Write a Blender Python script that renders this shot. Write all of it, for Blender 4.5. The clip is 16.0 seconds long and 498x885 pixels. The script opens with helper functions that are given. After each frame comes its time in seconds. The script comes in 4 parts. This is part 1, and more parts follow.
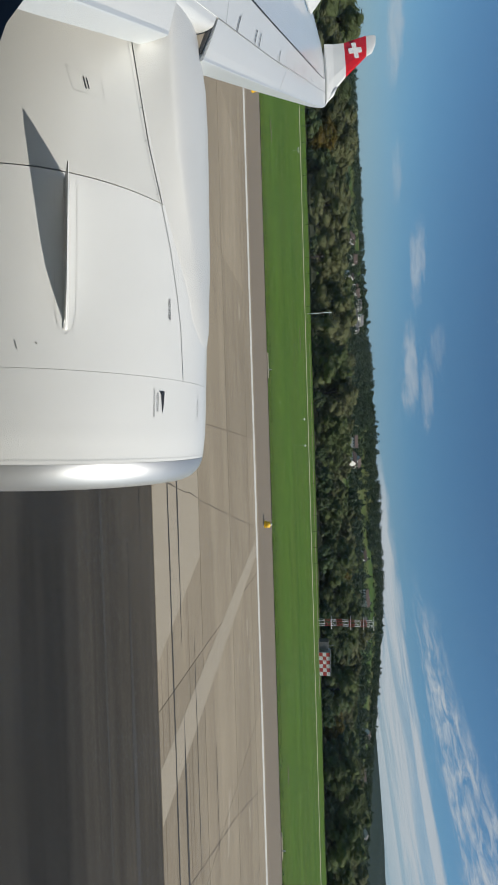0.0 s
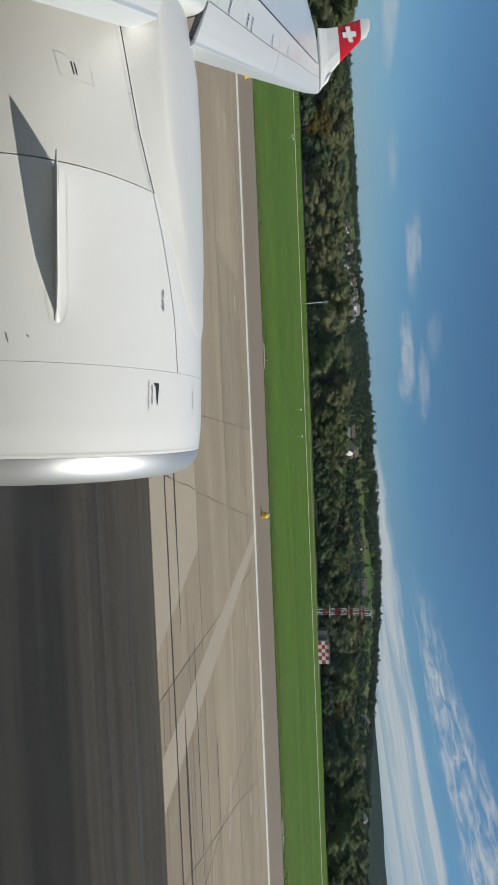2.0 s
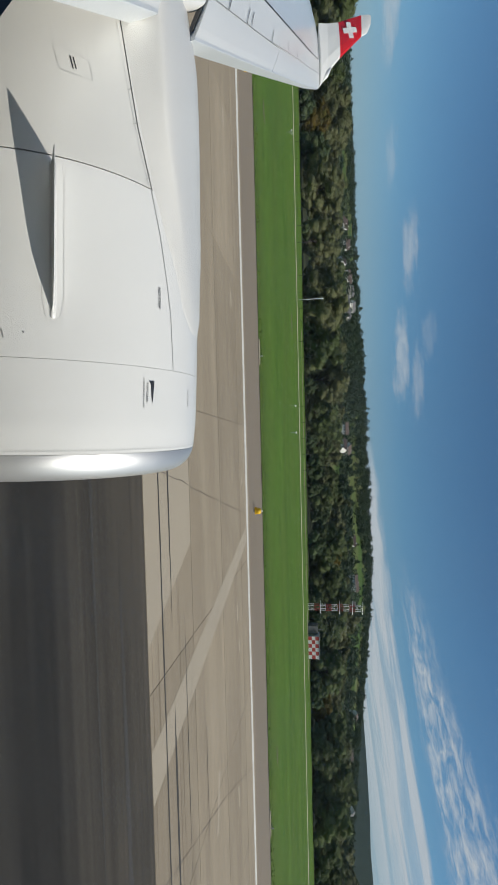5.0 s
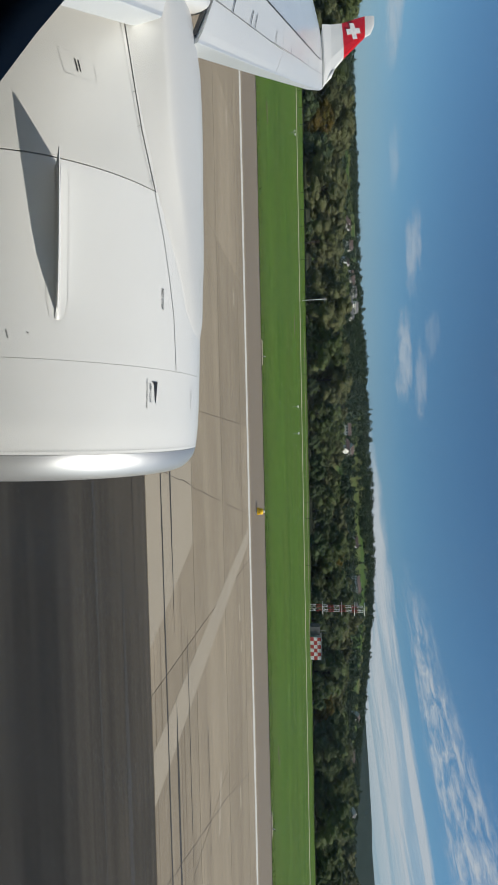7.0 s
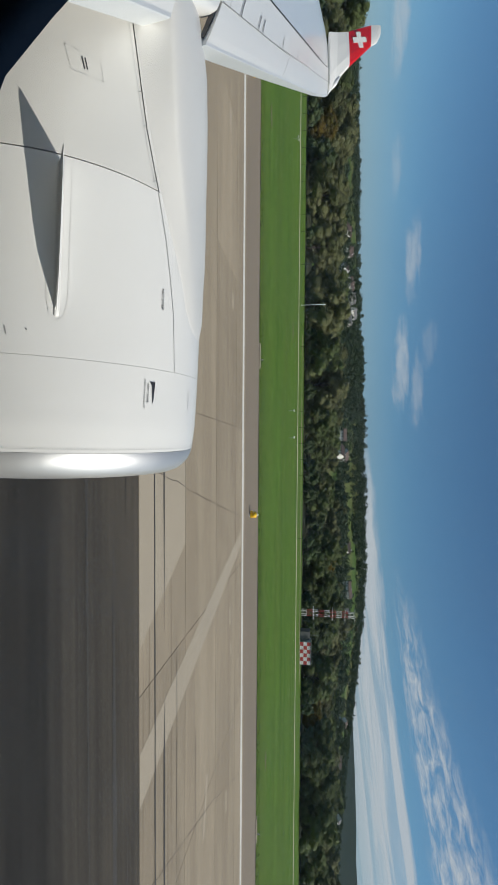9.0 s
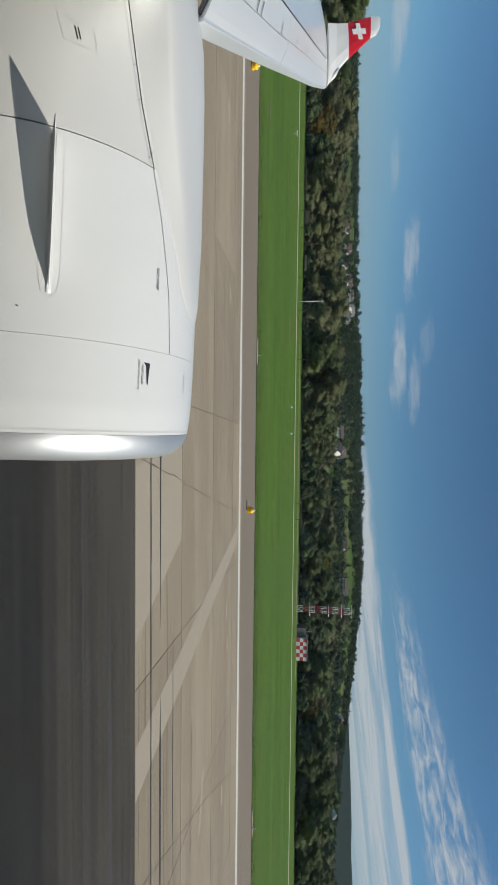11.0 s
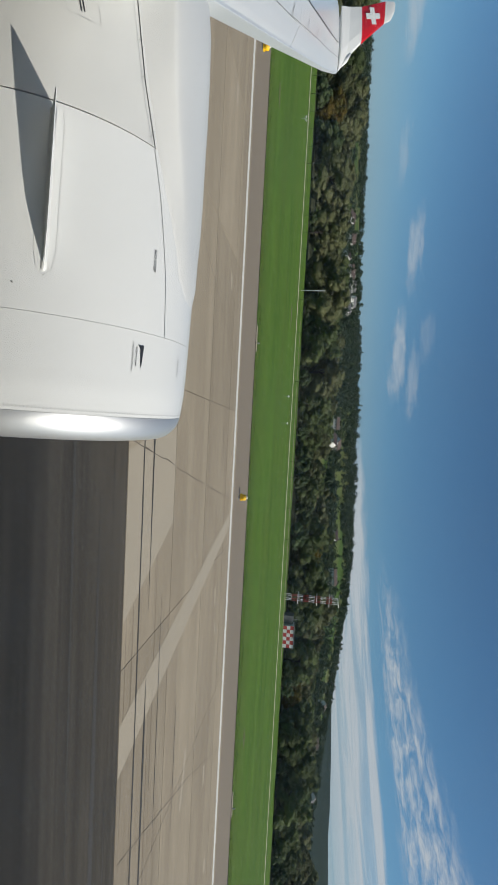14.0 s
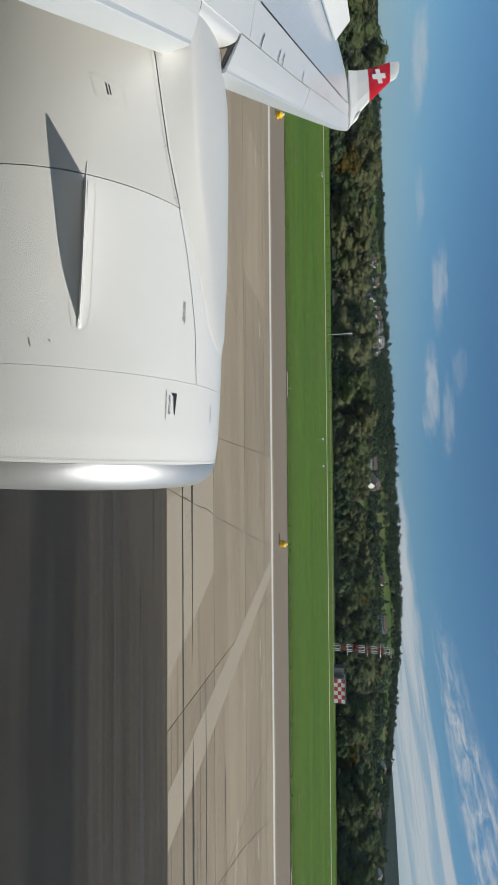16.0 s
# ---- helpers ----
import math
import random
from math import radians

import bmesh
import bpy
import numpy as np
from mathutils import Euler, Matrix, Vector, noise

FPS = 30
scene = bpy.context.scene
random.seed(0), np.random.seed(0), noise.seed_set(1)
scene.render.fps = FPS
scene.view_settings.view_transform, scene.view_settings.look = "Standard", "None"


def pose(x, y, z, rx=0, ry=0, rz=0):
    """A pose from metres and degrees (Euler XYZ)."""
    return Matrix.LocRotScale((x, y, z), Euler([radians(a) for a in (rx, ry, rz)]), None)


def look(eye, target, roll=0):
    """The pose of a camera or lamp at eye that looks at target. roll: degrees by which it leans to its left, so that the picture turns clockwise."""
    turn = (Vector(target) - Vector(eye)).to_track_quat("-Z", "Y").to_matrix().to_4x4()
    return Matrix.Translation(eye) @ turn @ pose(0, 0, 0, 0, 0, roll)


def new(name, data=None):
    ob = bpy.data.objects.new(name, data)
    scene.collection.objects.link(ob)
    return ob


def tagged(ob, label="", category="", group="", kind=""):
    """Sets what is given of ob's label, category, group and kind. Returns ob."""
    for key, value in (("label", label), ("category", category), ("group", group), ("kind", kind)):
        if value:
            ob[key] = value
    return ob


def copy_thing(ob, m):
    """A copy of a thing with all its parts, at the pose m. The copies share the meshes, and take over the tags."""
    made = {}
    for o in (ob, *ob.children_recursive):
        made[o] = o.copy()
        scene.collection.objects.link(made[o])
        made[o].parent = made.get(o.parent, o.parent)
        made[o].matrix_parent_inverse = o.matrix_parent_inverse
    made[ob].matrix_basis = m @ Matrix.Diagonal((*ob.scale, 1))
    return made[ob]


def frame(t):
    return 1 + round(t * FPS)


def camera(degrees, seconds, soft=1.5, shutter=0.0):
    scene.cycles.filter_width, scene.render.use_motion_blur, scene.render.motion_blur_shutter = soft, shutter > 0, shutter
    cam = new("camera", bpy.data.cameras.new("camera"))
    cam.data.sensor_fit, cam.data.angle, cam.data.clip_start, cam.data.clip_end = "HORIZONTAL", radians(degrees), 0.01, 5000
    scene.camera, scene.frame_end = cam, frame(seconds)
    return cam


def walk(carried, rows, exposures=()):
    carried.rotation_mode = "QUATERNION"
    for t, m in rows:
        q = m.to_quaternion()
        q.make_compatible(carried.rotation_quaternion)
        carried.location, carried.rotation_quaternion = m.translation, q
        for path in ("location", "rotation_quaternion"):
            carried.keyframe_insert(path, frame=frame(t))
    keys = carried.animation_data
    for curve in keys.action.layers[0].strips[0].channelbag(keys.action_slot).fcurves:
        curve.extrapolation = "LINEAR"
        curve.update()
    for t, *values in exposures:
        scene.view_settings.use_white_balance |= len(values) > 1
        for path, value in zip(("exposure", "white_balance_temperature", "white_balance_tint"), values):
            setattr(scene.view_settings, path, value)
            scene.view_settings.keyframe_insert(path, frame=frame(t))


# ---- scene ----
# ---- camera ----
cam = camera(54.0, 16.0, soft=1.2)
EYE = 4.5                                   # height of the seat's eye over the runway
# the aeroplane's own axes (x to its nose, y out over its left wing) in the level world
SHIP = pose(0, 0, EYE) @ pose(0, 0, 0, 0, 2.5, 0) @ pose(0, 0, 0, -2.9, 0, 0)


def held(x, y, z, yaw, pitch, roll):
    """The phone at the window, on its side: its right edge is up, its top edge is aft."""
    upright = pose(x, y, z) @ pose(0, 0, 0, 0, 0, yaw) @ pose(0, 0, 0, pitch) @ pose(0, 0, 0, 0, roll, 0)
    turn = Matrix(((0, -1, 0, 0), (0, 0, -1, 0), (1, 0, 0, 0), (0, 0, 0, 1)))
    return SHIP @ upright @ turn


PATH = [
    (0, -0.0107, -0.0254, -0.0640, -1.2496, -6.7824, -0.9011),
    (0.5, -0.0166, -0.0058, -0.0660, -1.4165, -6.8130, -1.6596),
    (1, -0.0086, -0.0093, -0.0568, -1.6502, -7.3595, -0.7316),
    (1.5, -0.0159, -0.0035, -0.0508, -2.0964, -6.7703, -0.3935),
    (2, -0.0144, -0.0065, -0.0571, -2.3036, -6.4425, -0.4030),
    (2.5, -0.0228, -0.0096, -0.0546, -2.4847, -6.2208, -0.8541),
    (3, -0.0252, -0.0153, -0.0566, -2.6231, -6.1253, -1.2470),
    (3.5, -0.0263, -0.0071, -0.0583, -2.6508, -5.7967, -1.0219),
    (4, -0.0320, -0.0137, -0.0597, -2.7829, -5.4986, -1.0190),
    (6.5, -0.0410, -0.0222, -0.0606, -2.9417, -6.1642, -1.8551),
    (7, -0.0405, -0.0316, -0.0588, -2.7964, -5.9923, -1.4870),
    (7.5, -0.0432, -0.0234, -0.0616, -2.5975, -6.1246, -1.2109),
    (8, -0.0403, -0.0202, -0.0638, -2.5914, -5.4905, -2.1387),
    (8.5, -0.0390, -0.0199, -0.0626, -2.6236, -5.1278, -2.8385),
    (9, -0.0424, -0.0233, -0.0671, -2.4431, -5.4501, -3.0813),
    (11.5, 0.0577, 0.0345, -0.0595, -3.1390, -4.8169, -3.4927),
    (12, 0.0507, 0.0346, -0.0449, -3.9397, -4.4773, -3.7465),
    (12.5, 0.0496, 0.0364, -0.0373, -4.1626, -4.4560, -4.1342),
    (13, 0.0547, 0.0242, -0.0364, -4.0764, -4.5196, -3.8480),
    (13.5, 0.0312, 0.0126, -0.0429, -4.1054, -4.5230, -5.5163),
    (14, 0.0509, 0.0123, -0.0284, -4.1808, -4.4739, -5.8028),
    (14.5, 0.0816, 0.0223, -0.0195, -1.2976, -4.6783, -2.6745),
    (15, 0.1013, 0.0259, 0.0086, 1.8190, -5.2399, -2.0415),
    (15.5, 0.0880, 0.0162, -0.0147, 1.8523, -5.9419, -2.9945),
    (16, 0.0820, 0.0422, -0.0293, 0.9789, -8.9884, -1.9225),
]
walk(cam, [(t, held(*row)) for t, *row in PATH])

# ---- world and sun ----
SUN_DIR = Vector((0.755, -0.20, 0.625)).normalized()
SUN_EL = math.asin(SUN_DIR.z)
SUN_AZ = math.atan2(SUN_DIR.x, SUN_DIR.y)
sun_lamp = bpy.data.lights.new("sun", "SUN")
sun_lamp.energy, sun_lamp.angle, sun_lamp.color = 4.6, radians(0.53), (1.0, 0.95, 0.87)
sun = new("sun", sun_lamp)
sun.matrix_world = look(SUN_DIR * 100, (0, 0, 0))
scene.view_settings.exposure = 0.0

world = bpy.data.worlds.new("sky")
scene.world = world
world.use_nodes = True


class Tree:
    """Short hand for node trees."""

    def __init__(self, tree):
        self.tree, self.nodes, self.links = tree, tree.nodes, tree.links

    def node(self, kind):
        return self.nodes.new(kind)

    def put(self, socket, value):
        if isinstance(value, bpy.types.NodeSocket):
            self.links.new(value, socket)
        elif value is not None:
            socket.default_value = value

    def math(self, op, a, b=None, c=None, clamp=False):
        n = self.node("ShaderNodeMath")
        n.operation, n.use_clamp = op, clamp
        for s, v in zip(n.inputs, (a, b, c)):
            self.put(s, v)
        return n.outputs[0]

    def remap(self, v, a, b, lo=0.0, hi=1.0, smooth=True):
        n = self.node("ShaderNodeMapRange")
        n.interpolation_type = "SMOOTHSTEP" if smooth else "LINEAR"
        for s, x in zip(n.inputs, (v, a, b, lo, hi)):
            self.put(s, x)
        return n.outputs[0]

    def mix(self, f, a, b, blend="MIX"):
        n = self.node("ShaderNodeMix")
        n.data_type, n.blend_type = "RGBA", blend
        self.put(n.inputs[0], f)
        for s, v in ((n.inputs[6], a), (n.inputs[7], b)):
            self.put(s, (*v, 1.0) if isinstance(v, tuple) and len(v) == 3 else v)
        return n.outputs[2]

    def noise(self, vector, scale, detail=4.0, rough=0.55, distort=0.0):
        n = self.node("ShaderNodeTexNoise")
        self.put(n.inputs["Vector"], vector)
        n.inputs["Scale"].default_value = scale
        n.inputs["Detail"].default_value = detail
        n.inputs["Roughness"].default_value = rough
        n.inputs["Distortion"].default_value = distort
        return n.outputs[0]

    def stretch(self, vector, x, y, z, loc=(0, 0, 0)):
        n = self.node("ShaderNodeMapping")
        self.put(n.inputs[0], vector)
        n.inputs["Location"].default_value = loc
        n.inputs["Scale"].default_value = (x, y, z)
        return n.outputs[0]


def build_sky():
    t = Tree(world.node_tree)
    t.nodes.clear()
    sky = t.node("ShaderNodeTexSky")
    sky.sky_type, sky.sun_disc, sky.sun_elevation, sky.sun_rotation = "NISHITA", False, SUN_EL, SUN_AZ
    sky.altitude, sky.air_density, sky.dust_density, sky.ozone_density = 430, 1.0, 0.3, 3.0
    way = t.node("ShaderNodeTexCoord").outputs["Generated"]
    xyz = t.node("ShaderNodeSeparateXYZ")
    t.put(xyz.inputs[0], way)
    x, y, z = xyz.outputs
    az = t.math("MULTIPLY", t.math("ARCTAN2", x, y), 180 / math.pi)
    el = t.math("MULTIPLY", t.math("ARCSINE", z), 180 / math.pi)
    flat = t.node("ShaderNodeCombineXYZ")
    t.put(flat.inputs[0], az)
    t.put(flat.inputs[1], el)
    # cloud lines climb a little towards the nose
    shear = t.node("ShaderNodeCombineXYZ")
    t.put(shear.inputs[0], az)
    t.put(shear.inputs[1], t.math("MULTIPLY_ADD", az, -0.09, el))
    streak = t.noise(t.stretch(shear.outputs[0], 0.08, 0.9, 1), 1.0, 6, 0.6, 0.5)
    lines = t.noise(t.stretch(shear.outputs[0], 0.05, 1.1, 1, (5, 2, 0)), 1.0, 6, 0.62, 0.7)
    fine = t.noise(t.stretch(shear.outputs[0], 0.42, 1.7, 1, (3, 1, 0)), 1.0, 9, 0.72, 0.5)
    wob = t.math("MULTIPLY", t.math("SUBTRACT", streak, 0.5), 2.4)
    elc = t.math("MULTIPLY_ADD", t.math("MAXIMUM", az, 0.0), -0.022, t.math("SUBTRACT", el, 0.15))
    elw = t.math("ADD", elc, wob)
    # the long grey-white sheet low over the hills ahead
    top1 = t.math("MULTIPLY_ADD", az, 0.055, 5.15)
    sheet = t.math("MULTIPLY", t.remap(t.math("SUBTRACT", top1, elw), -0.2, 0.45), t.remap(az, -3.0, 12.0))
    low = t.remap(t.math("MULTIPLY_ADD", az, -0.07, elc), -0.4, 1.4, 0.5, 1.0)
    sheet = t.math("MULTIPLY", t.math("MULTIPLY", sheet, low), t.remap(lines, 0.36, 0.58, 0.35, 1.0))
    # feathery field above it
    low2 = t.math("MULTIPLY_ADD", az, 0.052, 6.25)
    high2 = t.math("MULTIPLY_ADD", t.math("SUBTRACT", az, 17.0), 0.21, 8.1)
    field = t.math("MULTIPLY", t.remap(t.math("SUBTRACT", elw, low2), -0.1, 0.6), t.remap(t.math("SUBTRACT", high2, elw), -0.8, 1.2))
    field = t.math("MULTIPLY", field, t.remap(az, 14.0, 26.0))
    field = t.math("MULTIPLY", field, t.remap(fine, 0.36, 0.68))
    cover = t.math("MAXIMUM", t.math("MULTIPLY", sheet, 0.82), t.math("MULTIPLY", field, 0.85))
    # thin low streaks
    for a, e, w, h, k in ((-18, 9.3, 4.6, 0.9, 0.5), (-7.0, 8.6, 5.6, 1.0, 0.55), (-38, 6.3, 4.5, 0.9, 0.5), (-4, 10.4, 4.5, 0.7, 0.35), (-27, 7.0, 3.4, 0.6, 0.3), (-9, 11.4, 3.0, 0.8, 0.2)):
        d = t.math("ADD", t.math("POWER", t.math("DIVIDE", t.math("SUBTRACT", az, a), w), 2.0),
                   t.math("POWER", t.math("ABSOLUTE", t.math("DIVIDE", t.math("SUBTRACT", t.math("MULTIPLY_ADD", wob, 0.5, el), e), h)), 2.0))
        d = t.math("ADD", d, t.math("MULTIPLY", t.math("SUBTRACT", fine, 0.5), 3.0))
        puff = t.remap(d, 1.1, -0.3, 0.0, k)
        cover = t.math("MAXIMUM", cover, puff)
    # scattered thin cloud over the rest of the sky
    rest = t.noise(t.stretch(way, 2.2, 2.2, 6.0), 1.6, 7, 0.6, 0.4)
    rest = t.math("MULTIPLY", t.remap(rest, 0.55, 0.8, 0.0, 0.5), t.remap(el, 16, 30))
    cover = t.math("MAXIMUM", cover, rest)
    # haze towards the horizon
    haze = t.remap(el, 9.0, 0.0, 0.0, 0.7)
    blue = t.mix(1.0, sky.outputs[0], (0.745, 1.05, 1.17), "MULTIPLY")
    base = t.mix(haze, blue, (3.95, 4.75, 6.05))
    cloud = t.mix(cover, base, (8.2, 8.6, 9.0))
    bg = t.node("ShaderNodeBackground")
    t.put(bg.inputs[0], cloud)
    bg.inputs[1].default_value = 0.066
    t.put(t.node("ShaderNodeOutputWorld").inputs[0], bg.outputs[0])


build_sky()


# ---- materials ----
def material(name, color, rough=0.6, metal=0.0, vary=0.12, scale=3.0, grain=40.0, bump=0.1, bump_scale=30.0, spread=(1, 1, 1),
             second=None, second_scale=0.4, second_edge=(0.45, 0.62), random_value=0.0, space="Object", spec=None, coat=0.0, depth=0.02):
    """A surface of one colour with stains, grain and relief; second: a colour that lies over it in patches."""
    m = bpy.data.materials.new(name)
    m.use_nodes = True
    t = Tree(m.node_tree)
    p = t.nodes["Principled BSDF"]
    if space == "Object":
        v = t.node("ShaderNodeTexCoord").outputs["Object"]
    else:
        v = t.node("ShaderNodeNewGeometry").outputs["Position"]
    v = t.stretch(v, *spread)
    big = t.noise(v, scale, 5, 0.6)
    small = t.noise(v, grain, 3, 0.6)
    c = (*color, 1.0)
    if second:
        c = t.mix(t.remap(t.noise(v, second_scale, 5, 0.62, 0.3), *second_edge), color, second)
    lum = t.math("MULTIPLY_ADD", t.math("SUBTRACT", big, 0.5), vary * 4, 1.0)
    lum = t.math("MULTIPLY", lum, t.math("MULTIPLY_ADD", t.math("SUBTRACT", small, 0.5), vary * 2.4, 1.0))
    if random_value:
        r = t.node("ShaderNodeObjectInfo").outputs["Random"]
        lum = t.math("MULTIPLY", lum, t.math("MULTIPLY_ADD", t.math("SUBTRACT", r, 0.5), random_value, 1.0))
    g = t.node("ShaderNodeCombineXYZ")
    for s in g.inputs:
        t.put(s, lum)
    t.put(p.inputs["Base Color"], t.mix(1.0, c, g.outputs[0], "MULTIPLY"))
    t.put(p.inputs["Roughness"], t.math("MULTIPLY_ADD", t.math("SUBTRACT", big, 0.5), 0.25 * rough, rough))
    p.inputs["Metallic"].default_value = metal
    if spec is not None:
        p.inputs["Specular IOR Level"].default_value = spec
    p.inputs["Coat Weight"].default_value = coat
    p.inputs["Coat Roughness"].default_value = 0.08
    if bump:
        b = t.node("ShaderNodeBump")
        b.inputs["Strength"].default_value = bump
        b.inputs["Distance"].default_value = depth
        t.put(b.inputs["Height"], t.noise(v, bump_scale, 4, 0.6))
        t.put(p.inputs["Normal"], b.outputs[0])
    return m


def leaf_material(name, color, second, scale=0.45):
    m = material(name, color, 0.62, vary=0.08, scale=scale, grain=1.2, bump=0, second=second, second_scale=0.35, random_value=0.4, spec=0.08, space="World")
    t = Tree(m.node_tree)
    p = t.nodes["Principled BSDF"]
    isl = t.node("ShaderNodeNewGeometry").outputs["Random Per Island"]
    old = p.inputs["Base Color"].links[0].from_socket
    hsv = t.node("ShaderNodeHueSaturation")
    t.put(hsv.inputs["Color"], old)
    t.put(hsv.inputs["Value"], t.math("MULTIPLY_ADD", isl, 0.22, 0.89))
    t.put(hsv.inputs["Hue"], t.math("MULTIPLY_ADD", isl, -0.03, 0.515))
    t.put(p.inputs["Base Color"], hsv.outputs[0])
    # leafy relief
    pos = t.node("ShaderNodeNewGeometry").outputs["Position"]
    b = t.node("ShaderNodeBump")
    b.inputs["Strength"].default_value = 1.0
    b.inputs["Distance"].default_value = 0.55
    t.put(b.inputs["Height"], t.noise(pos, 1.9, 5, 0.7, 0.4))
    t.put(p.inputs["Normal"], b.outputs[0])
    # light that passes through the leaves
    thin = t.node("ShaderNodeBsdfTranslucent")
    t.put(thin.inputs["Color"], hsv.outputs[0])
    both = t.node("ShaderNodeMixShader")
    both.inputs[0].default_value = 0.25
    t.put(both.inputs[1], p.outputs[0])
    t.put(both.inputs[2], thin.outputs[0])
    t.put(t.nodes["Material Output"].inputs[0], both.outputs[0])
    return m


PAINT = material("white_aircraft_paint", (0.775, 0.765, 0.73), 0.36, vary=0.018, scale=0.8, grain=6, bump=0.012, bump_scale=2.0, coat=0.12)
# aircraft white greyed all over, so its colour carries the pylon flank's shade
PYLON_PAINT = material("shade_greyed_white", (0.70, 0.683, 0.642), 0.42, vary=0.03, scale=1.2, grain=8, bump=0.012, bump_scale=2.0, coat=0.06)
SLEEVE_PAINT = material("warm_white_paint", (0.71, 0.695, 0.65), 0.4, vary=0.022, scale=0.9, grain=7, bump=0.012, bump_scale=2.0, coat=0.08)
WING_GREY = material("pale_grey_wing_paint", (0.68, 0.675, 0.665), 0.24, vary=0.02, scale=0.7, grain=8, bump=0.01, bump_scale=1.5, coat=0.2)
BARE = material("bare_aluminium", (0.68, 0.675, 0.66), 0.42, metal=0.78, vary=0.03, scale=2, grain=25, bump=0.02, bump_scale=12, spread=(0.4, 1, 1))
SLAT_EDGE = material("bare_slat_edge", (0.72, 0.74, 0.74), 0.5, metal=0.3, vary=0.03, scale=1.2, grain=12, bump=0.02, bump_scale=8, spread=(0.6, 0.6, 1))
DARK_GAP = material("dark_sealant_and_gap", (0.03, 0.03, 0.03), 0.7, vary=0.1, bump=0)
MID_GAP = material("grey_seam", (0.25, 0.25, 0.24), 0.6, vary=0.1, bump=0)
PANEL_GAP = material("pale_seam", (0.60, 0.595, 0.57), 0.6, vary=0.1, bump=0)
TRACK = material("fresh_rubber_track", (0.045, 0.040, 0.033), 0.8, vary=0.2, scale=0.5, grain=4, bump=0.05, spread=(0.05, 1, 1), space="World")
BLACK_MARK = material("black_stencil", (0.03, 0.03, 0.035), 0.5, vary=0.08, bump=0)
RED_PAINT = material("red_paint", (0.62, 0.015, 0.02), 0.25, vary=0.03, scale=1, bump=0.01, coat=0.5)
CABIN = material("dark_cabin_lining", (0.07, 0.08, 0.10), 0.7, vary=0.05, scale=5, bump=0.05)
FAN_DARK = material("dark_titanium", (0.08, 0.08, 0.085), 0.45, metal=0.8, vary=0.05, bump=0.02)

PATCH = material("new_pale_concrete", (0.405, 0.344, 0.256), 0.85, vary=0.04, scale=0.4, grain=6, bump=0.1, bump_scale=18, spread=(0.5, 1, 1), space="World", spec=0.3)
SHOULDER = material("brown_shoulder_asphalt", (0.235, 0.192, 0.142), 0.9, vary=0.08, scale=0.4, grain=8, bump=0.15, bump_scale=22, spread=(0.15, 1, 1), space="World", spec=0.25)
LINE = material("worn_white_line", (0.66, 0.64, 0.575), 0.8, vary=0.06, scale=0.6, grain=6, bump=0.05, second=(0.50, 0.48, 0.44), second_scale=1.2, second_edge=(0.52, 0.72), space="World")
YELLOW_LINE = material("worn_yellow_line", (0.50, 0.36, 0.07), 0.8, vary=0.1, scale=0.6, grain=6, bump=0.05, space="World")
CRACK = material("tarred_joint", (0.125, 0.10, 0.072), 0.9, vary=0.2, bump=0)
GRAVEL = material("pale_gravel", (0.46, 0.42, 0.31), 0.95, vary=0.08, scale=0.5, grain=4, bump=0.2, bump_scale=8, space="World")
SOIL = material("bare_soil", (0.115, 0.105, 0.050), 0.95, vary=0.14, scale=0.5, grain=3, bump=0.3, bump_scale=5, space="World")
YELLOW = material("yellow_lamp_housing", (0.93, 0.56, 0.012), 0.4, vary=0.05, bump=0.02)
STEEL = material("galvanised_steel", (0.36, 0.37, 0.38), 0.5, metal=0.6, vary=0.06, bump=0.02)
WHITE_PAINT = material("white_paint", (0.78, 0.77, 0.74), 0.6, vary=0.04, scale=0.4, grain=4, bump=0.05)
MAST_RED = material("red_mast_paint", (0.45, 0.05, 0.04), 0.6, vary=0.06, bump=0.03)
BARK = material("bark", (0.045, 0.036, 0.026), 0.9, vary=0.2, scale=2, bump=0.4, bump_scale=8)
LEAF_A = leaf_material("green_leaves", (0.122, 0.156, 0.062), (0.150, 0.176, 0.078))
LEAF_B = leaf_material("olive_leaves", (0.140, 0.152, 0.072), (0.168, 0.172, 0.086))
LEAF_C = leaf_material("dark_leaves", (0.086, 0.122, 0.056), (0.112, 0.140, 0.066))
LEAF_D = leaf_material("autumn_leaves", (0.16, 0.12, 0.028), (0.10, 0.10, 0.03))
WOODS = leaf_material("far_woods", (0.046, 0.070, 0.044), (0.064, 0.088, 0.052), 0.02)
WALL_A = material("cream_render", (0.74, 0.72, 0.66), 0.85, vary=0.05, scale=0.5, bump=0.05, random_value=0.35)
# dark colour that paints the shade on the ground below the tree belt
WOOD_SHADE = material("wood_shade", (0.060, 0.066, 0.034), 0.95, vary=0.2, scale=0.3, grain=3, bump=0.3, bump_scale=5, space="World", spec=0.1)
ROOF_A = material("red_clay_tiles", (0.085, 0.060, 0.050), 0.85, vary=0.1, scale=1, grain=5, bump=0.2, bump_scale=4, random_value=0.5)
ROOF_B = material("grey_slate", (0.14, 0.135, 0.135), 0.8, vary=0.1, scale=1, grain=5, bump=0.2, bump_scale=4, random_value=0.5)
GLASS_DARK = material("dark_window_glass", (0.03, 0.035, 0.04), 0.1, vary=0.05, bump=0)


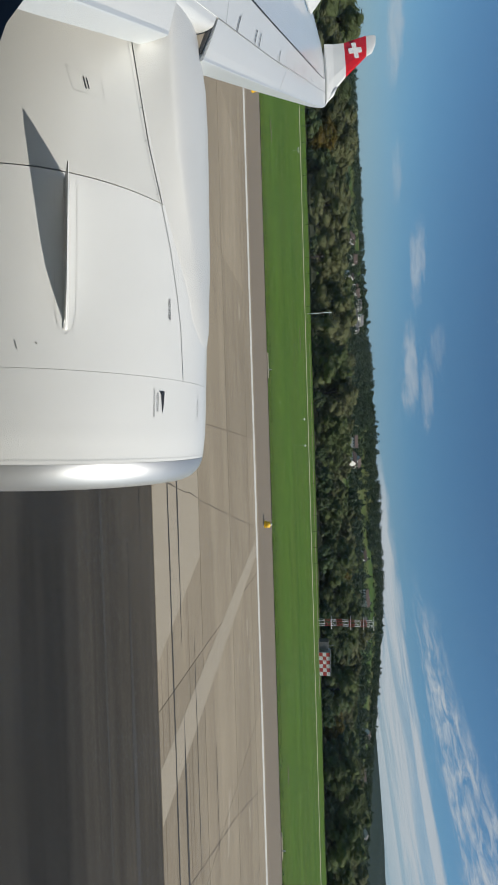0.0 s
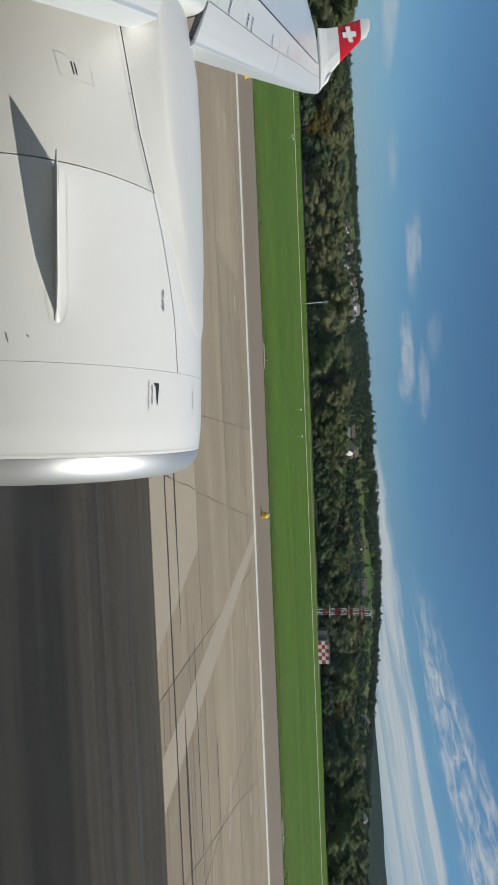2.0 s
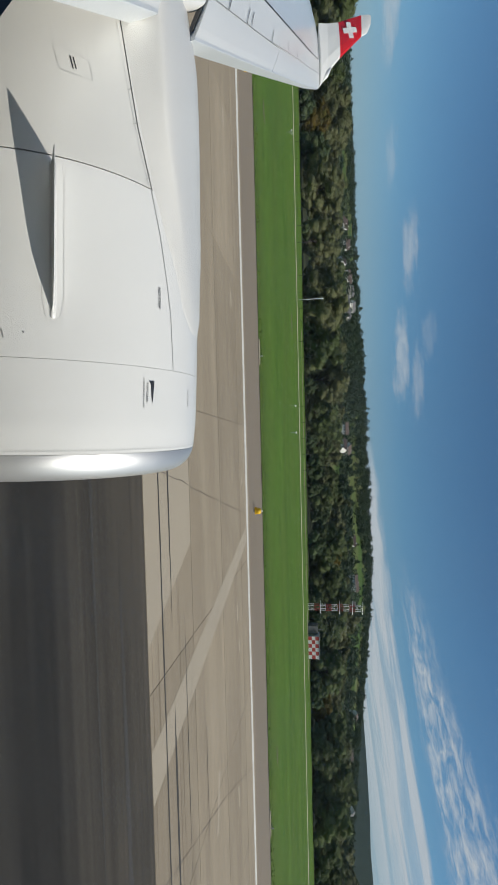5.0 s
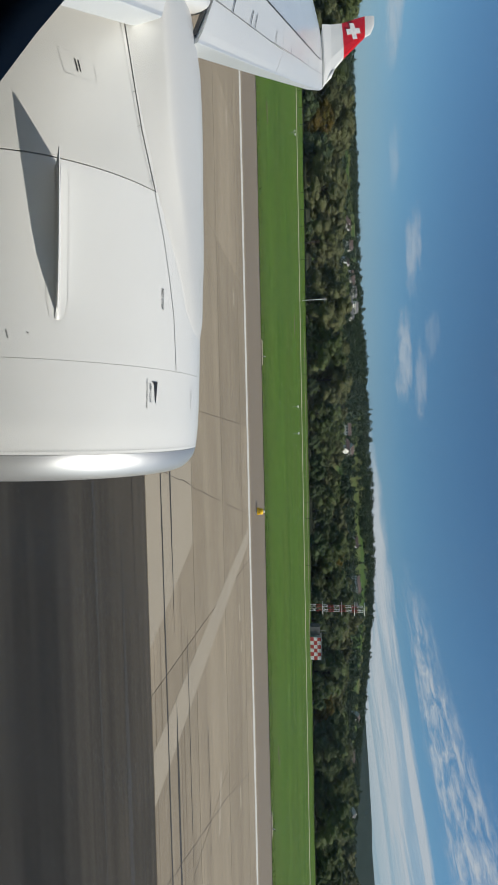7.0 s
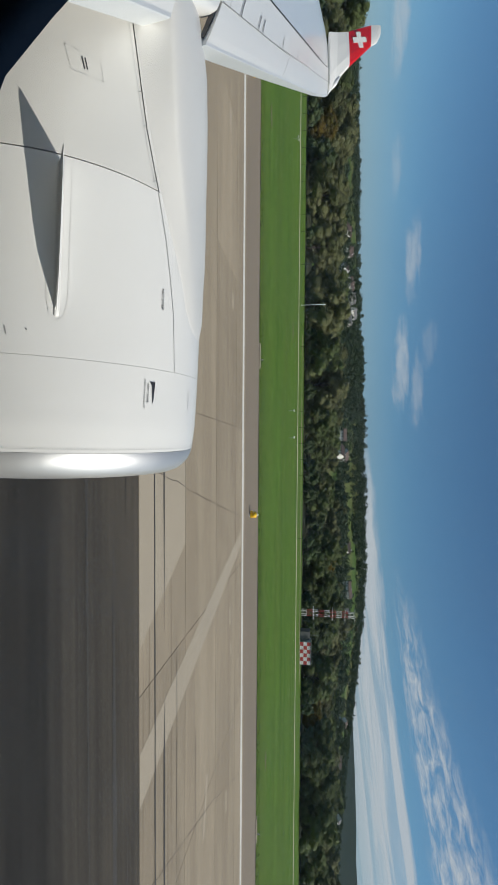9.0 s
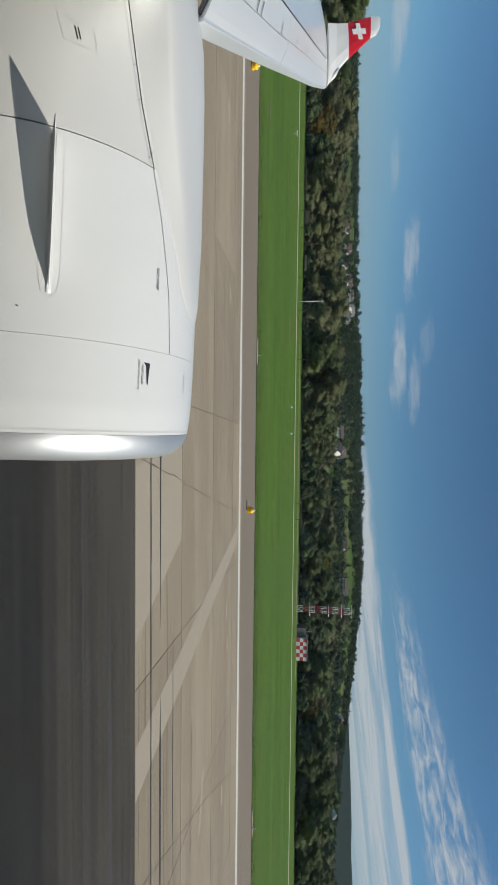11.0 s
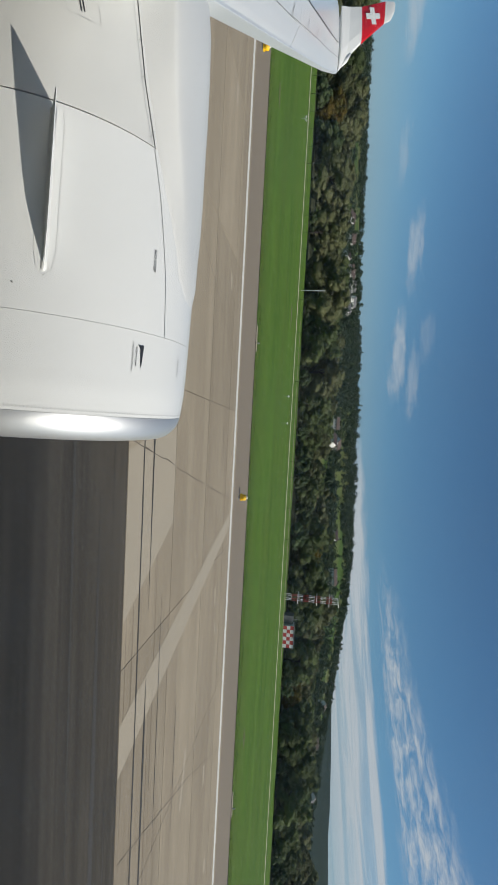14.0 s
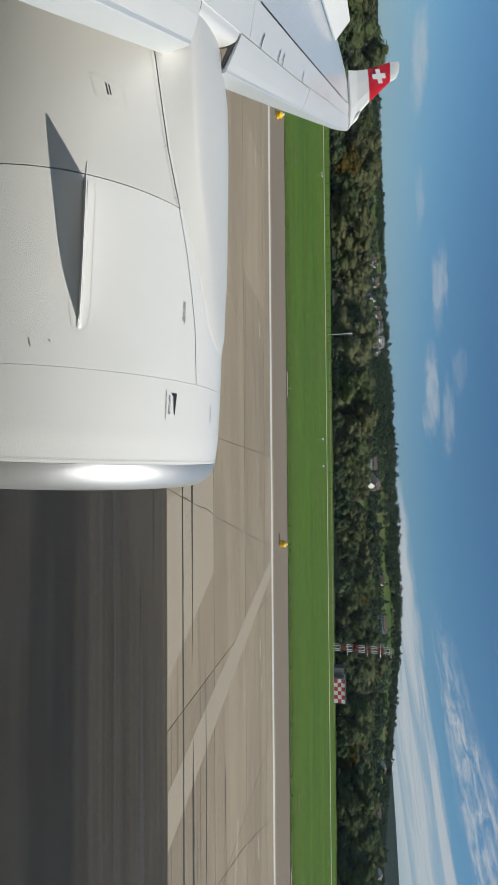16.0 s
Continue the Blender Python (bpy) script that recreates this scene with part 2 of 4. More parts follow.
def pavement(name, tones, streaks, spec, rough, stain=0.3, edge=None, tyres=0.55):
    """Old runway surface: two tones in broad stains, long fine streaks along the landing direction; edge: (y0, y1, tone), where the rubber thins out."""
    m = bpy.data.materials.new(name)
    m.use_nodes = True
    t = Tree(m.node_tree)
    p = t.nodes["Principled BSDF"]
    pos = t.node("ShaderNodeNewGeometry").outputs["Position"]
    xyz = t.node("ShaderNodeSeparateXYZ")
    t.put(xyz.inputs[0], pos)
    broad = t.noise(t.stretch(pos, 0.06, 0.5, 1), 1.0, 5, 0.6, 0.6)
    long_a = t.noise(t.stretch(pos, 0.008, 0.8, 1, (0, 3, 0)), 1.0, 4, 0.6, 0.0)
    long_b = t.noise(t.stretch(pos, 0.02, 3.2, 1, (1, 0, 0)), 1.0, 4, 0.65, 0.15)
    blot = t.noise(t.stretch(pos, 0.35, 0.9, 1, (7, 1, 0)), 1.0, 6, 0.68, 0.8)
    grain = t.noise(pos, 9.0, 4, 0.7)
    c = t.mix(t.remap(broad, 0.36, 0.64), tones[0], tones[1])
    c = t.mix(t.remap(blot, 0.62, 0.82, 0, 0.5), c, tuple(1.18 * v for v in tones[0]))
    if edge:
        y0, y1, tone, deep = edge
        at = t.math("MULTIPLY_ADD", t.math("SUBTRACT", long_a, 0.5), 3.6, xyz.outputs[1])
        c = t.mix(t.remap(at, y0, y1), c, t.mix(t.remap(broad, 0.3, 0.7), tone, deep))
    lum = t.math("MULTIPLY_ADD", t.math("SUBTRACT", long_a, 0.5), streaks, 1.0)
    lum = t.math("MULTIPLY", lum, t.math("MULTIPLY_ADD", t.math("SUBTRACT", long_b, 0.5), streaks * 1.1, 1.0))
    lum = t.math("MULTIPLY", lum, t.math("MULTIPLY_ADD", t.math("SUBTRACT", blot, 0.5), stain, 1.0))
    lum = t.math("MULTIPLY", lum, t.math("MULTIPLY_ADD", t.math("SUBTRACT", grain, 0.5), 0.22, 1.0))
    # tyre marks: long, thin, broken
    tyre = t.noise(t.stretch(pos, 0.035, 2.6, 1, (3, 9, 0)), 1.0, 3, 0.5, 0.05)
    zone = t.math("MULTIPLY", t.remap(xyz.outputs[1], 19.0, 13.0), t.remap(blot, 0.3, 0.6, 0.5, 1.0))
    lum = t.math("MULTIPLY", lum, t.math("SUBTRACT", 1.0, t.math("MULTIPLY", t.math("MULTIPLY", t.remap(tyre, 0.56, 0.66), zone), tyres)))
    r = t.node("ShaderNodeObjectInfo").outputs["Random"]
    lum = t.math("MULTIPLY", lum, t.math("MULTIPLY_ADD", t.math("SUBTRACT", r, 0.5), 0.15, 1.0))
    g = t.node("ShaderNodeCombineXYZ")
    for s in g.inputs:
        t.put(s, lum)
    t.put(p.inputs["Base Color"], t.mix(1.0, c, g.outputs[0], "MULTIPLY"))
    t.put(p.inputs["Roughness"], t.math("MULTIPLY_ADD", t.math("SUBTRACT", blot, 0.5), 0.2, rough))
    p.inputs["Specular IOR Level"].default_value = spec
    b = t.node("ShaderNodeBump")
    b.inputs["Strength"].default_value = 0.12
    b.inputs["Distance"].default_value = 0.02
    t.put(b.inputs["Height"], grain)
    t.put(p.inputs["Normal"], b.outputs[0])
    return m


CONCRETE = pavement("weathered_concrete", ((0.350, 0.289, 0.207), (0.304, 0.249, 0.178)), 0.17, 0.10, 0.88, 0.34, None, 0.45)
RUBBER = pavement("rubbered_asphalt", ((0.024, 0.0225, 0.020), (0.042, 0.038, 0.032)), 1.1, 0.12, 0.85, 0.6, (6.6, 10.4, (0.088, 0.075, 0.058), (0.060, 0.052, 0.041)), 0.22)


def grass_material():
    m = bpy.data.materials.new("mown_grass")
    m.use_nodes = True
    t = Tree(m.node_tree)
    p = t.nodes["Principled BSDF"]
    pos = t.node("ShaderNodeNewGeometry").outputs["Position"]
    xyz = t.node("ShaderNodeSeparateXYZ")
    t.put(xyz.inputs[0], pos)
    x, y, z = xyz.outputs
    swath = t.noise(t.stretch(pos, 0.018, 0.16, 0.1), 1.0, 4, 0.5, 1.2)
    tuft = t.noise(t.stretch(pos, 0.22, 0.55, 1), 1.0, 6, 0.7, 0.6)
    patch = t.noise(t.stretch(pos, 0.05, 0.11, 0.1), 1.0, 5, 0.6)
    grain = t.noise(t.stretch(pos, 0.9, 2.4, 1), 1.0, 6, 0.72)
    fields = t.noise(t.stretch(pos, 0.006, 0.012, 0.0), 1.0, 2, 0.4)
    c = t.mix(t.remap(swath, 0.30, 0.70), (0.064, 0.122, 0.018), (0.088, 0.160, 0.023))
    c = t.mix(t.remap(patch, 0.42, 0.68, 0, 0.7), c, (0.090, 0.132, 0.026))
    c = t.mix(t.remap(tuft, 0.46, 0.70, 0, 0.7), c, (0.050, 0.098, 0.014))
    # rougher, drier sward along the pavement
    near = t.remap(y, 44.0, 34.5)
    verge = t.math("MULTIPLY", near, t.remap(grain, 0.35, 0.65))
    c = t.mix(t.math("MULTIPLY", verge, 0.6), c, (0.105, 0.128, 0.034))
    clump = t.noise(t.stretch(pos, 0.75, 1.9, 1, (2, 5, 0)), 1.0, 5, 0.72, 0.5)
    c = t.mix(t.math("MULTIPLY", near, t.remap(clump, 0.50, 0.66, 0, 0.75)), c, (0.036, 0.074, 0.012))
    c = t.mix(t.math("MULTIPLY", near, t.remap(clump, 0.46, 0.34, 0, 0.6)), c, (0.125, 0.150, 0.042))
    # bands left by the mower, along the runway
    bands = t.noise(t.stretch(pos, 0.0015, 0.34, 0.0, (4, 1, 0)), 1.0, 3, 0.55)
    c = t.mix(t.remap(bands, 0.52, 0.64, 0, 0.45), c, (0.052, 0.108, 0.015))
    c = t.mix(t.remap(bands, 0.46, 0.34, 0, 0.6), c, (0.108, 0.182, 0.030))
    # pasture and crops on the hills
    hill = t.mix(t.remap(fields, 0.42, 0.55), (0.062, 0.105, 0.028), (0.105, 0.120, 0.045))
    c = t.mix(t.remap(y, 240, 300), c, hill)
    # woods cover the furthest ridges
    c = t.mix(t.remap(y, 1150, 1300), c, t.mix(t.noise(t.stretch(pos, 0.02, 0.02, 0.02), 1.0, 5, 0.7), (0.015, 0.027, 0.025), (0.036, 0.052, 0.040)))
    lum = t.math("MULTIPLY_ADD", t.math("SUBTRACT", grain, 0.5), 0.9, 1.12)
    g = t.node("ShaderNodeCombineXYZ")
    for s in g.inputs:
        t.put(s, lum)
    t.put(p.inputs["Base Color"], t.mix(1.0, c, g.outputs[0], "MULTIPLY"))
    p.inputs["Roughness"].default_value = 0.85
    p.inputs["Specular IOR Level"].default_value = 0.06
    b = t.node("ShaderNodeBump")
    b.inputs["Strength"].default_value = 0.3
    b.inputs["Distance"].default_value = 0.06
    t.put(b.inputs["Height"], grain)
    t.put(p.inputs["Normal"], b.outputs[0])
    return m


GRASS = grass_material()


def window_glass():
    m = bpy.data.materials.new("clear_window_pane")
    m.use_nodes = True
    t = Tree(m.node_tree)
    clear = t.node("ShaderNodeBsdfTransparent")
    clear.inputs[0].default_value = (0.97, 0.98, 0.98, 1)
    gloss = t.node("ShaderNodeBsdfGlossy")
    gloss.inputs["Roughness"].default_value = 0.05
    both = t.node("ShaderNodeMixShader")
    both.inputs[0].default_value = 0.02
    t.put(both.inputs[1], clear.outputs[0])
    t.put(both.inputs[2], gloss.outputs[0])
    # a thin film of dirt on the acrylic scatters the daylight
    film = t.node("ShaderNodeBsdfTranslucent")
    film.inputs[0].default_value = (0.90, 0.95, 1.0, 1)
    dirty = t.node("ShaderNodeMixShader")
    smear = t.noise(t.node("ShaderNodeTexCoord").outputs["Object"], 26.0, 3, 0.55)
    t.put(dirty.inputs[0], t.remap(smear, 0.3, 0.75, 0.009, 0.027))
    t.put(dirty.inputs[1], both.outputs[0])
    t.put(dirty.inputs[2], film.outputs[0])
    t.put(t.nodes["Material Output"].inputs[0], dirty.outputs[0])
    return m


PANE = window_glass()


# ---- mesh helpers ----
def mesh(name, verts, faces, mat, smooth=False, mats=None, index=None):
    me = bpy.data.meshes.new(name)
    me.from_pydata([tuple(v) for v in verts], [], [tuple(f) for f in faces])
    for m in (mats or [mat]):
        me.materials.append(m)
    if index is not None:
        me.polygons.foreach_set("material_index", index)
    if smooth:
        me.polygons.foreach_set("use_smooth", [True] * len(me.polygons))
    me.update()
    return me


def part(name, me, parent=None, label=""):
    """Links a mesh as one object under a thing or a part; a bmesh-made or plain mesh alike."""
    ob = new(name, me)
    if parent is not None:
        ob.parent = parent
    return tagged(ob, label=label) if label else ob


def thing(name, label, category, group="", kind="", m=None):
    ob = new(name)
    ob.empty_display_size = 0.3
    if m is not None:
        ob.matrix_world = m
    return tagged(ob, label, category, group, kind)


def box_mesh(name, lo, hi, mat, bevel=0.0):
    bm = bmesh.new()
    bmesh.ops.create_cube(bm, size=1.0)
    for v in bm.verts:
        v.co = Vector([(l + h) / 2 + c * (h - l) for l, h, c in zip(lo, hi, v.co)])
    if bevel:
        bmesh.ops.bevel(bm, geom=list(bm.edges), offset=bevel, segments=2, affect="EDGES")
    me = bpy.data.meshes.new(name)
    bm.to_mesh(me)
    bm.free()
    me.materials.append(mat)
    return me


def tube_mesh(name, points, radii, mat, sides=8, smooth=True):
    """A tube along points."""
    verts, faces = [], []
    pts = [Vector(p) for p in points]
    for i, p in enumerate(pts):
        d = (pts[min(i + 1, len(pts) - 1)] - pts[max(i - 1, 0)]).normalized()
        a = d.cross(Vector((0.3, 0.2, 1)) if abs(d.z) < 0.9 else Vector((1, 0, 0))).normalized()
        b = d.cross(a)
        for k in range(sides):
            w = 2 * math.pi * k / sides
            verts.append(p + (a * math.cos(w) + b * math.sin(w)) * radii[i])
    for i in range(len(pts) - 1):
        for k in range(sides):
            j = (k + 1) % sides
            faces.append((i * sides + k, i * sides + j, (i + 1) * sides + j, (i + 1) * sides + k))
    faces.append(tuple(range(sides))[::-1])
    faces.append(tuple((len(pts) - 1) * sides + k for k in range(sides)))
    return mesh(name, verts, faces, mat, smooth)


def join(name, meshes, mat):
    """One mesh out of several."""
    verts, faces = [], []
    for me in meshes:
        n = len(verts)
        verts += [tuple(v.co) for v in me.vertices]
        faces += [tuple(n + i for i in f.vertices) for f in me.polygons]
        bpy.data.meshes.remove(me)
    return mesh(name, verts, faces, mat)


def loft(name, rings, mat, closed=True, smooth=True, cap=True):
    """Skin over rings of equal length."""
    n = len(rings[0])
    verts = [v for r in rings for v in r]
    faces = []
    for i in range(len(rings) - 1):
        for k in range(n if closed else n - 1):
            j = (k + 1) % n
            faces.append((i * n + k, i * n + j, (i + 1) * n + j, (i + 1) * n + k))
    if cap and closed:
        faces.append(tuple(range(n))[::-1])
        faces.append(tuple((len(rings) - 1) * n + k for k in range(n)))
    return mesh(name, verts, faces, mat, smooth)

# ---- ground ----
def hill_height(x, y):
    """The land: level airfield, then slopes up to wooded hills."""
    if y < 240:
        return 0.0
    s = min(1.0, (y - 240) / 620.0)
    s = s * s * (3 - 2 * s)
    m = x / max(y, 1.0)
    crest = 69 + 7 * math.sin(m * 3.1 + 0.6) - 42 * max(0.0, m - 0.30) - 10 * max(0.0, -m - 0.35)
    h = s * crest * (0.86 + 0.28 * noise.noise(Vector((x * 0.0016, y * 0.0022, 3.1))))
    if y > 1300:
        far = min(1.0, (y - 1300) / 1400.0)
        h += far * (85 + 70 * noise.noise(Vector((x * 0.0008, y * 0.0009, 7.7))))
        # the long wooded ridge beyond, higher towards the nose
        rise = 0.047 + 0.013 * min(1.0, max(0.0, (m - 0.1) / 0.6))
        ridge = far * math.hypot(x, y) * rise * (1 + 0.10 * noise.noise(Vector((x * 0.0013, 0.0, 2.2)))) + 5 * noise.noise(Vector((x * 0.013, y * 0.004, 1.0)))
        h = max(h, ridge)
    return h


def build_ground():
    xs = [-4200, -3000, -2200, -1600, -1200, -900, -700] + [-560 + 40 * i for i in range(29)] + [640 + 50 * i for i in range(49)] + [3400, 4200]
    ys = [-2500, -1200, -600, -300, -120, -62, 0, 34.5, 80, 130, 180, 240] + [240 + 40 * i for i in range(1, 28)] + [1450, 1650, 1900, 2200, 2600, 3100, 3700, 4300]
    verts = [(x, y, hill_height(x, y) - (0.06 if y < 240 else 0.0)) for y in ys for x in xs]
    n = len(xs)
    faces = [(j * n + i, j * n + i + 1, (j + 1) * n + i + 1, (j + 1) * n + i) for j in range(len(ys) - 1) for i in range(n - 1)]
    tagged(new("ground", mesh("ground", verts, faces, GRASS, True)), "green mown airfield grass rolling into hills", "ground", kind="structure")


build_ground()

RUN_LO, RUN_HI = -420, 420


def slab(name, pts, z0, z1, mat):
    """A flat plate of any outline."""
    n = len(pts)
    verts = [(x, y, z0) for x, y in pts] + [(x, y, z1) for x, y in pts]
    faces = [tuple(range(n))[::-1], tuple(range(n, 2 * n))] + [(i, (i + 1) % n, n + (i + 1) % n, n + i) for i in range(n)]
    return mesh(name, verts, faces, mat)


runway = thing("runway", "asphalt and concrete runway with a dark rubbered middle", "runway", kind="structure")
part("rubbered_middle", slab("rubbered_middle", [(RUN_LO, -14.0), (RUN_HI, -14.0), (RUN_HI, 11.4), (RUN_LO, 11.4)], -0.3, 0.0, RUBBER), runway, "dark asphalt streaked with rubber")
part("far_half", slab("far_half", [(RUN_LO, -30.5), (RUN_HI, -30.5), (RUN_HI, -14.01), (RUN_LO, -14.01)], -0.3, 0.0, CONCRETE), runway)
# concrete slabs in four lanes, with recessed joints between them
lanes = (11.42, 15.6, 20.4, 25.2, 28.3)
skew = (0.0, 0.25, 0.55, 0.85, 1.05)
for i in range(4):
    a, b = skew[i], skew[i + 1]
    for k in range(37):
        x = -130.0 + 7.6 * k
        x2 = x + 7.6
        part("slab", slab("slab", [(x + a + 0.013, lanes[i] + 0.022), (x2 + a - 0.013, lanes[i] + 0.022), (x2 + b - 0.013, lanes[i + 1] - 0.022), (x + b + 0.013, lanes[i + 1] - 0.022)],
                          -0.3, 0.0, CONCRETE), runway)
part("slab_bed", slab("slab_bed", [(RUN_LO, 11.41), (RUN_HI, 11.41), (RUN_HI, 28.3), (RUN_LO, 28.3)], -0.35, -0.012, CRACK), runway)
for x0, x1 in ((RUN_LO, -130.02), (152.3, RUN_HI)):
    part("slab", slab("slab", [(x0, 11.42), (x1, 11.42), (x1, 28.29), (x0, 28.29)], -0.3, 0.0, CONCRETE), runway)
shoulder = part("shoulder", slab("shoulder", [(RUN_LO, 28.31), (RUN_HI, 28.31), (RUN_HI, 34.5), (RUN_LO, 34.5)], -0.3, -0.01, SHOULDER), None)
tagged(shoulder, "brown asphalt runway shoulder beside the grass", "pavement", kind="structure")
edge_line = part("edge_line", slab("edge_line", [(RUN_LO, 27.22), (RUN_HI, 27.22), (RUN_HI, 27.80), (RUN_LO, 27.80)], -0.02, 0.004, LINE), runway, "worn white edge line")

# pale strip let into the concrete on the skew, and a pale patch
part("pale_strip", slab("pale_strip", [(5.9, 27.0), (6.75, 27.0), (9.7, 11.45), (8.3, 11.45)], -0.02, 0.004, PATCH), runway, "pale repaired strip")
part("pale_patch", slab("pale_patch", [(0.4, 15.58), (3.9, 15.58), (5.6, 11.45), (1.2, 11.45)], -0.02, 0.003, PATCH), runway)
part("pale_patch", slab("pale_patch", [(14.2, 19.0), (16.4, 18.4), (16.3, 18.1), (14.1, 18.7)], -0.02, 0.003, PATCH), runway)


# small pale mends along the outer lanes
for x, y, w, d in ((9.5, 23.7, 0.5, 0.18), (11.3, 24.0, 0.35, 0.14), (-6.2, 24.1, 0.4, 0.22), (18.4, 22.9, 0.6, 0.16), (24.6, 24.3, 0.45, 0.2), (-14.5, 23.3, 0.5, 0.2), (3.1, 25.9, 0.3, 0.12), (30.2, 25.6, 0.5, 0.15)):
    part("mend", slab("mend", [(x - w, y - d), (x + 0.8 * w, y - 0.7 * d), (x + w, y + d), (x - 0.7 * w, y + 0.8 * d)], -0.02, 0.0028, PATCH), runway, "small pale concrete mend")


def crack(points, width, name="crack", mat=CRACK):
    """A tarred crack: a thin uneven strip along points, wandering a little."""
    rng = random.Random(int(abs(points[0][0]) * 97 + abs(points[-1][0]) * 31))
    line = []
    for (x0, y0), (x1, y1) in zip(points, points[1:]):
        steps = max(2, int(math.hypot(x1 - x0, y1 - y0) / 0.45))
        for k in range(steps):
            f = k / steps
            line.append((x0 + (x1 - x0) * f + rng.gauss(0, 0.02), y0 + (y1 - y0) * f + rng.gauss(0, 0.015)))
    line.append(points[-1])
    verts, faces = [], []
    for i, (x, y) in enumerate(line):
        a, b = line[max(i - 1, 0)], line[min(i + 1, len(line) - 1)]
        d = Vector((b[0] - a[0], b[1] - a[1], 0)).normalized()
        w = width * rng.uniform(0.2, 1.2) / 2
        verts += [(x - d.y * w, y + d.x * w, 0.0055), (x + d.y * w, y - d.x * w, 0.0055)]
        if i:
            faces.append((2 * i - 2, 2 * i - 1, 2 * i + 1, 2 * i))
    return part(name, mesh(name, verts, faces, mat), runway)


crack([(0.9, 11.5), (2.0, 15.5)], 0.05)
crack([(2.1, 15.7), (3.3, 20.2)], 0.035)
crack([(3.4, 20.5), (5.1, 26.9)], 0.03)
crack([(-9.0, 11.6), (-2.4, 26.8)], 0.03)
crack([(12.2, 11.6), (15.9, 19.6), (19.8, 26.8)], 0.032)
crack([(22.0, 15.7), (24.6, 20.0), (27.4, 26.8)], 0.035)
crack([(-6.6, 22.4), (-3.0, 22.8), (0.4, 23.6), (3.4, 24.6)], 0.03)


def tyre_track(y, runs, width):
    """Rubber laid down by one wheel: long strips that thin out at both ends."""
    rng = random.Random(int(y * 100))
    for x0, x1 in runs:
        n = max(6, int((x1 - x0) / 0.5))
        verts, faces = [], []
        for i in range(n + 1):
            f = i / n
            w = width / 2 * min(1.0, 6 * f, 3 * (1 - f)) * rng.uniform(0.75, 1.1) + 0.006
            x = x0 + (x1 - x0) * f
            mid = y + 0.05 * math.sin(0.11 * x) + rng.gauss(0, 0.006)
            verts += [(x, mid - w, 0.0052), (x, mid + w, 0.0052)]
            if i:
                faces.append((2 * i - 2, 2 * i, 2 * i + 1, 2 * i - 1))
        part("tyre_track", mesh("tyre_track", verts, faces, TRACK), runway, "black rubber tyre track")


tyre_track(12.55, [(-34, -12), (-6, 21), (24, 47)], 0.09)
tyre_track(13.35, [(-40, -19), (-9, 6), (8, 17), (20, 25), (30, 52)], 0.15)
tyre_track(14.6, [(-22, -4), (6, 15), (22, 31)], 0.05)
tyre_track(16.9, [(-17, -9), (11, 16)], 0.045)
tyre_track(9.9, [(-38, -3), (2, 34), (38, 60)], 0.20)
tyre_track(10.6, [(-26, 4), (9, 48)], 0.07)
tyre_track(8.7, [(-30, 12), (15, 44)], 0.12)
# bars of the landing zone, ahead of the nose and behind the tail
for x in (44, -88):
    for k in range(4):
        part("threshold_bar", slab("threshold_bar", [(x, 14.2 + 3.2 * k), (x + 24, 14.2 + 3.2 * k), (x + 24, 15.9 + 3.2 * k), (x, 15.9 + 3.2 * k)], -0.02, 0.004, LINE), runway, "white painted bar")
for k in range(8):
    part("yellow_dash", slab("yellow_dash", [(72 + 7 * k, 17.0), (75.5 + 7 * k, 17.0), (75.5 + 7 * k, 17.22), (72 + 7 * k, 17.22)], -0.02, 0.008, YELLOW_LINE), runway, "worn yellow dash")


# ---- the aeroplane ----
airplane = thing("airplane", "white twin-engine airliner with a red winglet flag, low over the runway", "airplane", m=SHIP)
EY, EZ = 3.6, -2.0


def nac_point(x, deg, r):
    """A point of the nacelle: deg from its top towards the cabin."""
    a = radians(deg)
    return (x, EY - r * math.sin(a), EZ + r * math.cos(a))


def hull(x):
    """Outer radius of the nacelle along its length."""
    prof = ((-3.9, 0.80), (-3.2, 0.97), (-2.6, 1.06), (-2.0, 1.11), (-1.46, 1.14), (-0.9, 1.15), (-0.3, 1.15), (0.0, 1.146), (0.19, 1.128))
    for (x0, r0), (x1, r1) in zip(prof, prof[1:]):
        if x <= x1:
            f = max(0.0, (x - x0) / (x1 - x0))
            return r0 + (r1 - r0) * f
    return prof[-1][1]


def smooth_hull(x):
    return (hull(x - 0.15) + 2 * hull(x) + hull(x + 0.12)) / 4 if x < 0.0 else hull(x)


def revolve(name, profile, mat, seg=128):
    rings = [[nac_point(x, 360 * k / seg, r) for k in range(seg)] for x, r in profile]
    return loft(name, rings, mat, cap=False)


engine = part("engine", revolve("engine", [(-3.7, 0.74), (-2.6, 0.98), (-1.46, 1.10), (-0.9, 1.115), (0.18, 1.095)], DARK_GAP), airplane, "white engine nacelle with a polished lip")


def cowl(name, x0, x1, mat, lip=0.03, n=12, label=""):
    """A ring of cowling with crisp ends turned inwards."""
    xs = [x0 + (x1 - x0) * i / n for i in range(n + 1)]
    skin = revolve(name, [(x, smooth_hull(x)) for x in xs], mat)
    ends = [revolve(name, [(x0, smooth_hull(x0)), (x0 + 0.002, smooth_hull(x0) - lip)][::-1], mat), revolve(name, [(x1, smooth_hull(x1)), (x1 - 0.002, smooth_hull(x1) - lip)], mat)]
    me = join(name, [skin] + ends, mat)
    me.polygons.foreach_set("use_smooth", [True] * len(me.polygons))
    return part(name, me, engine, label)


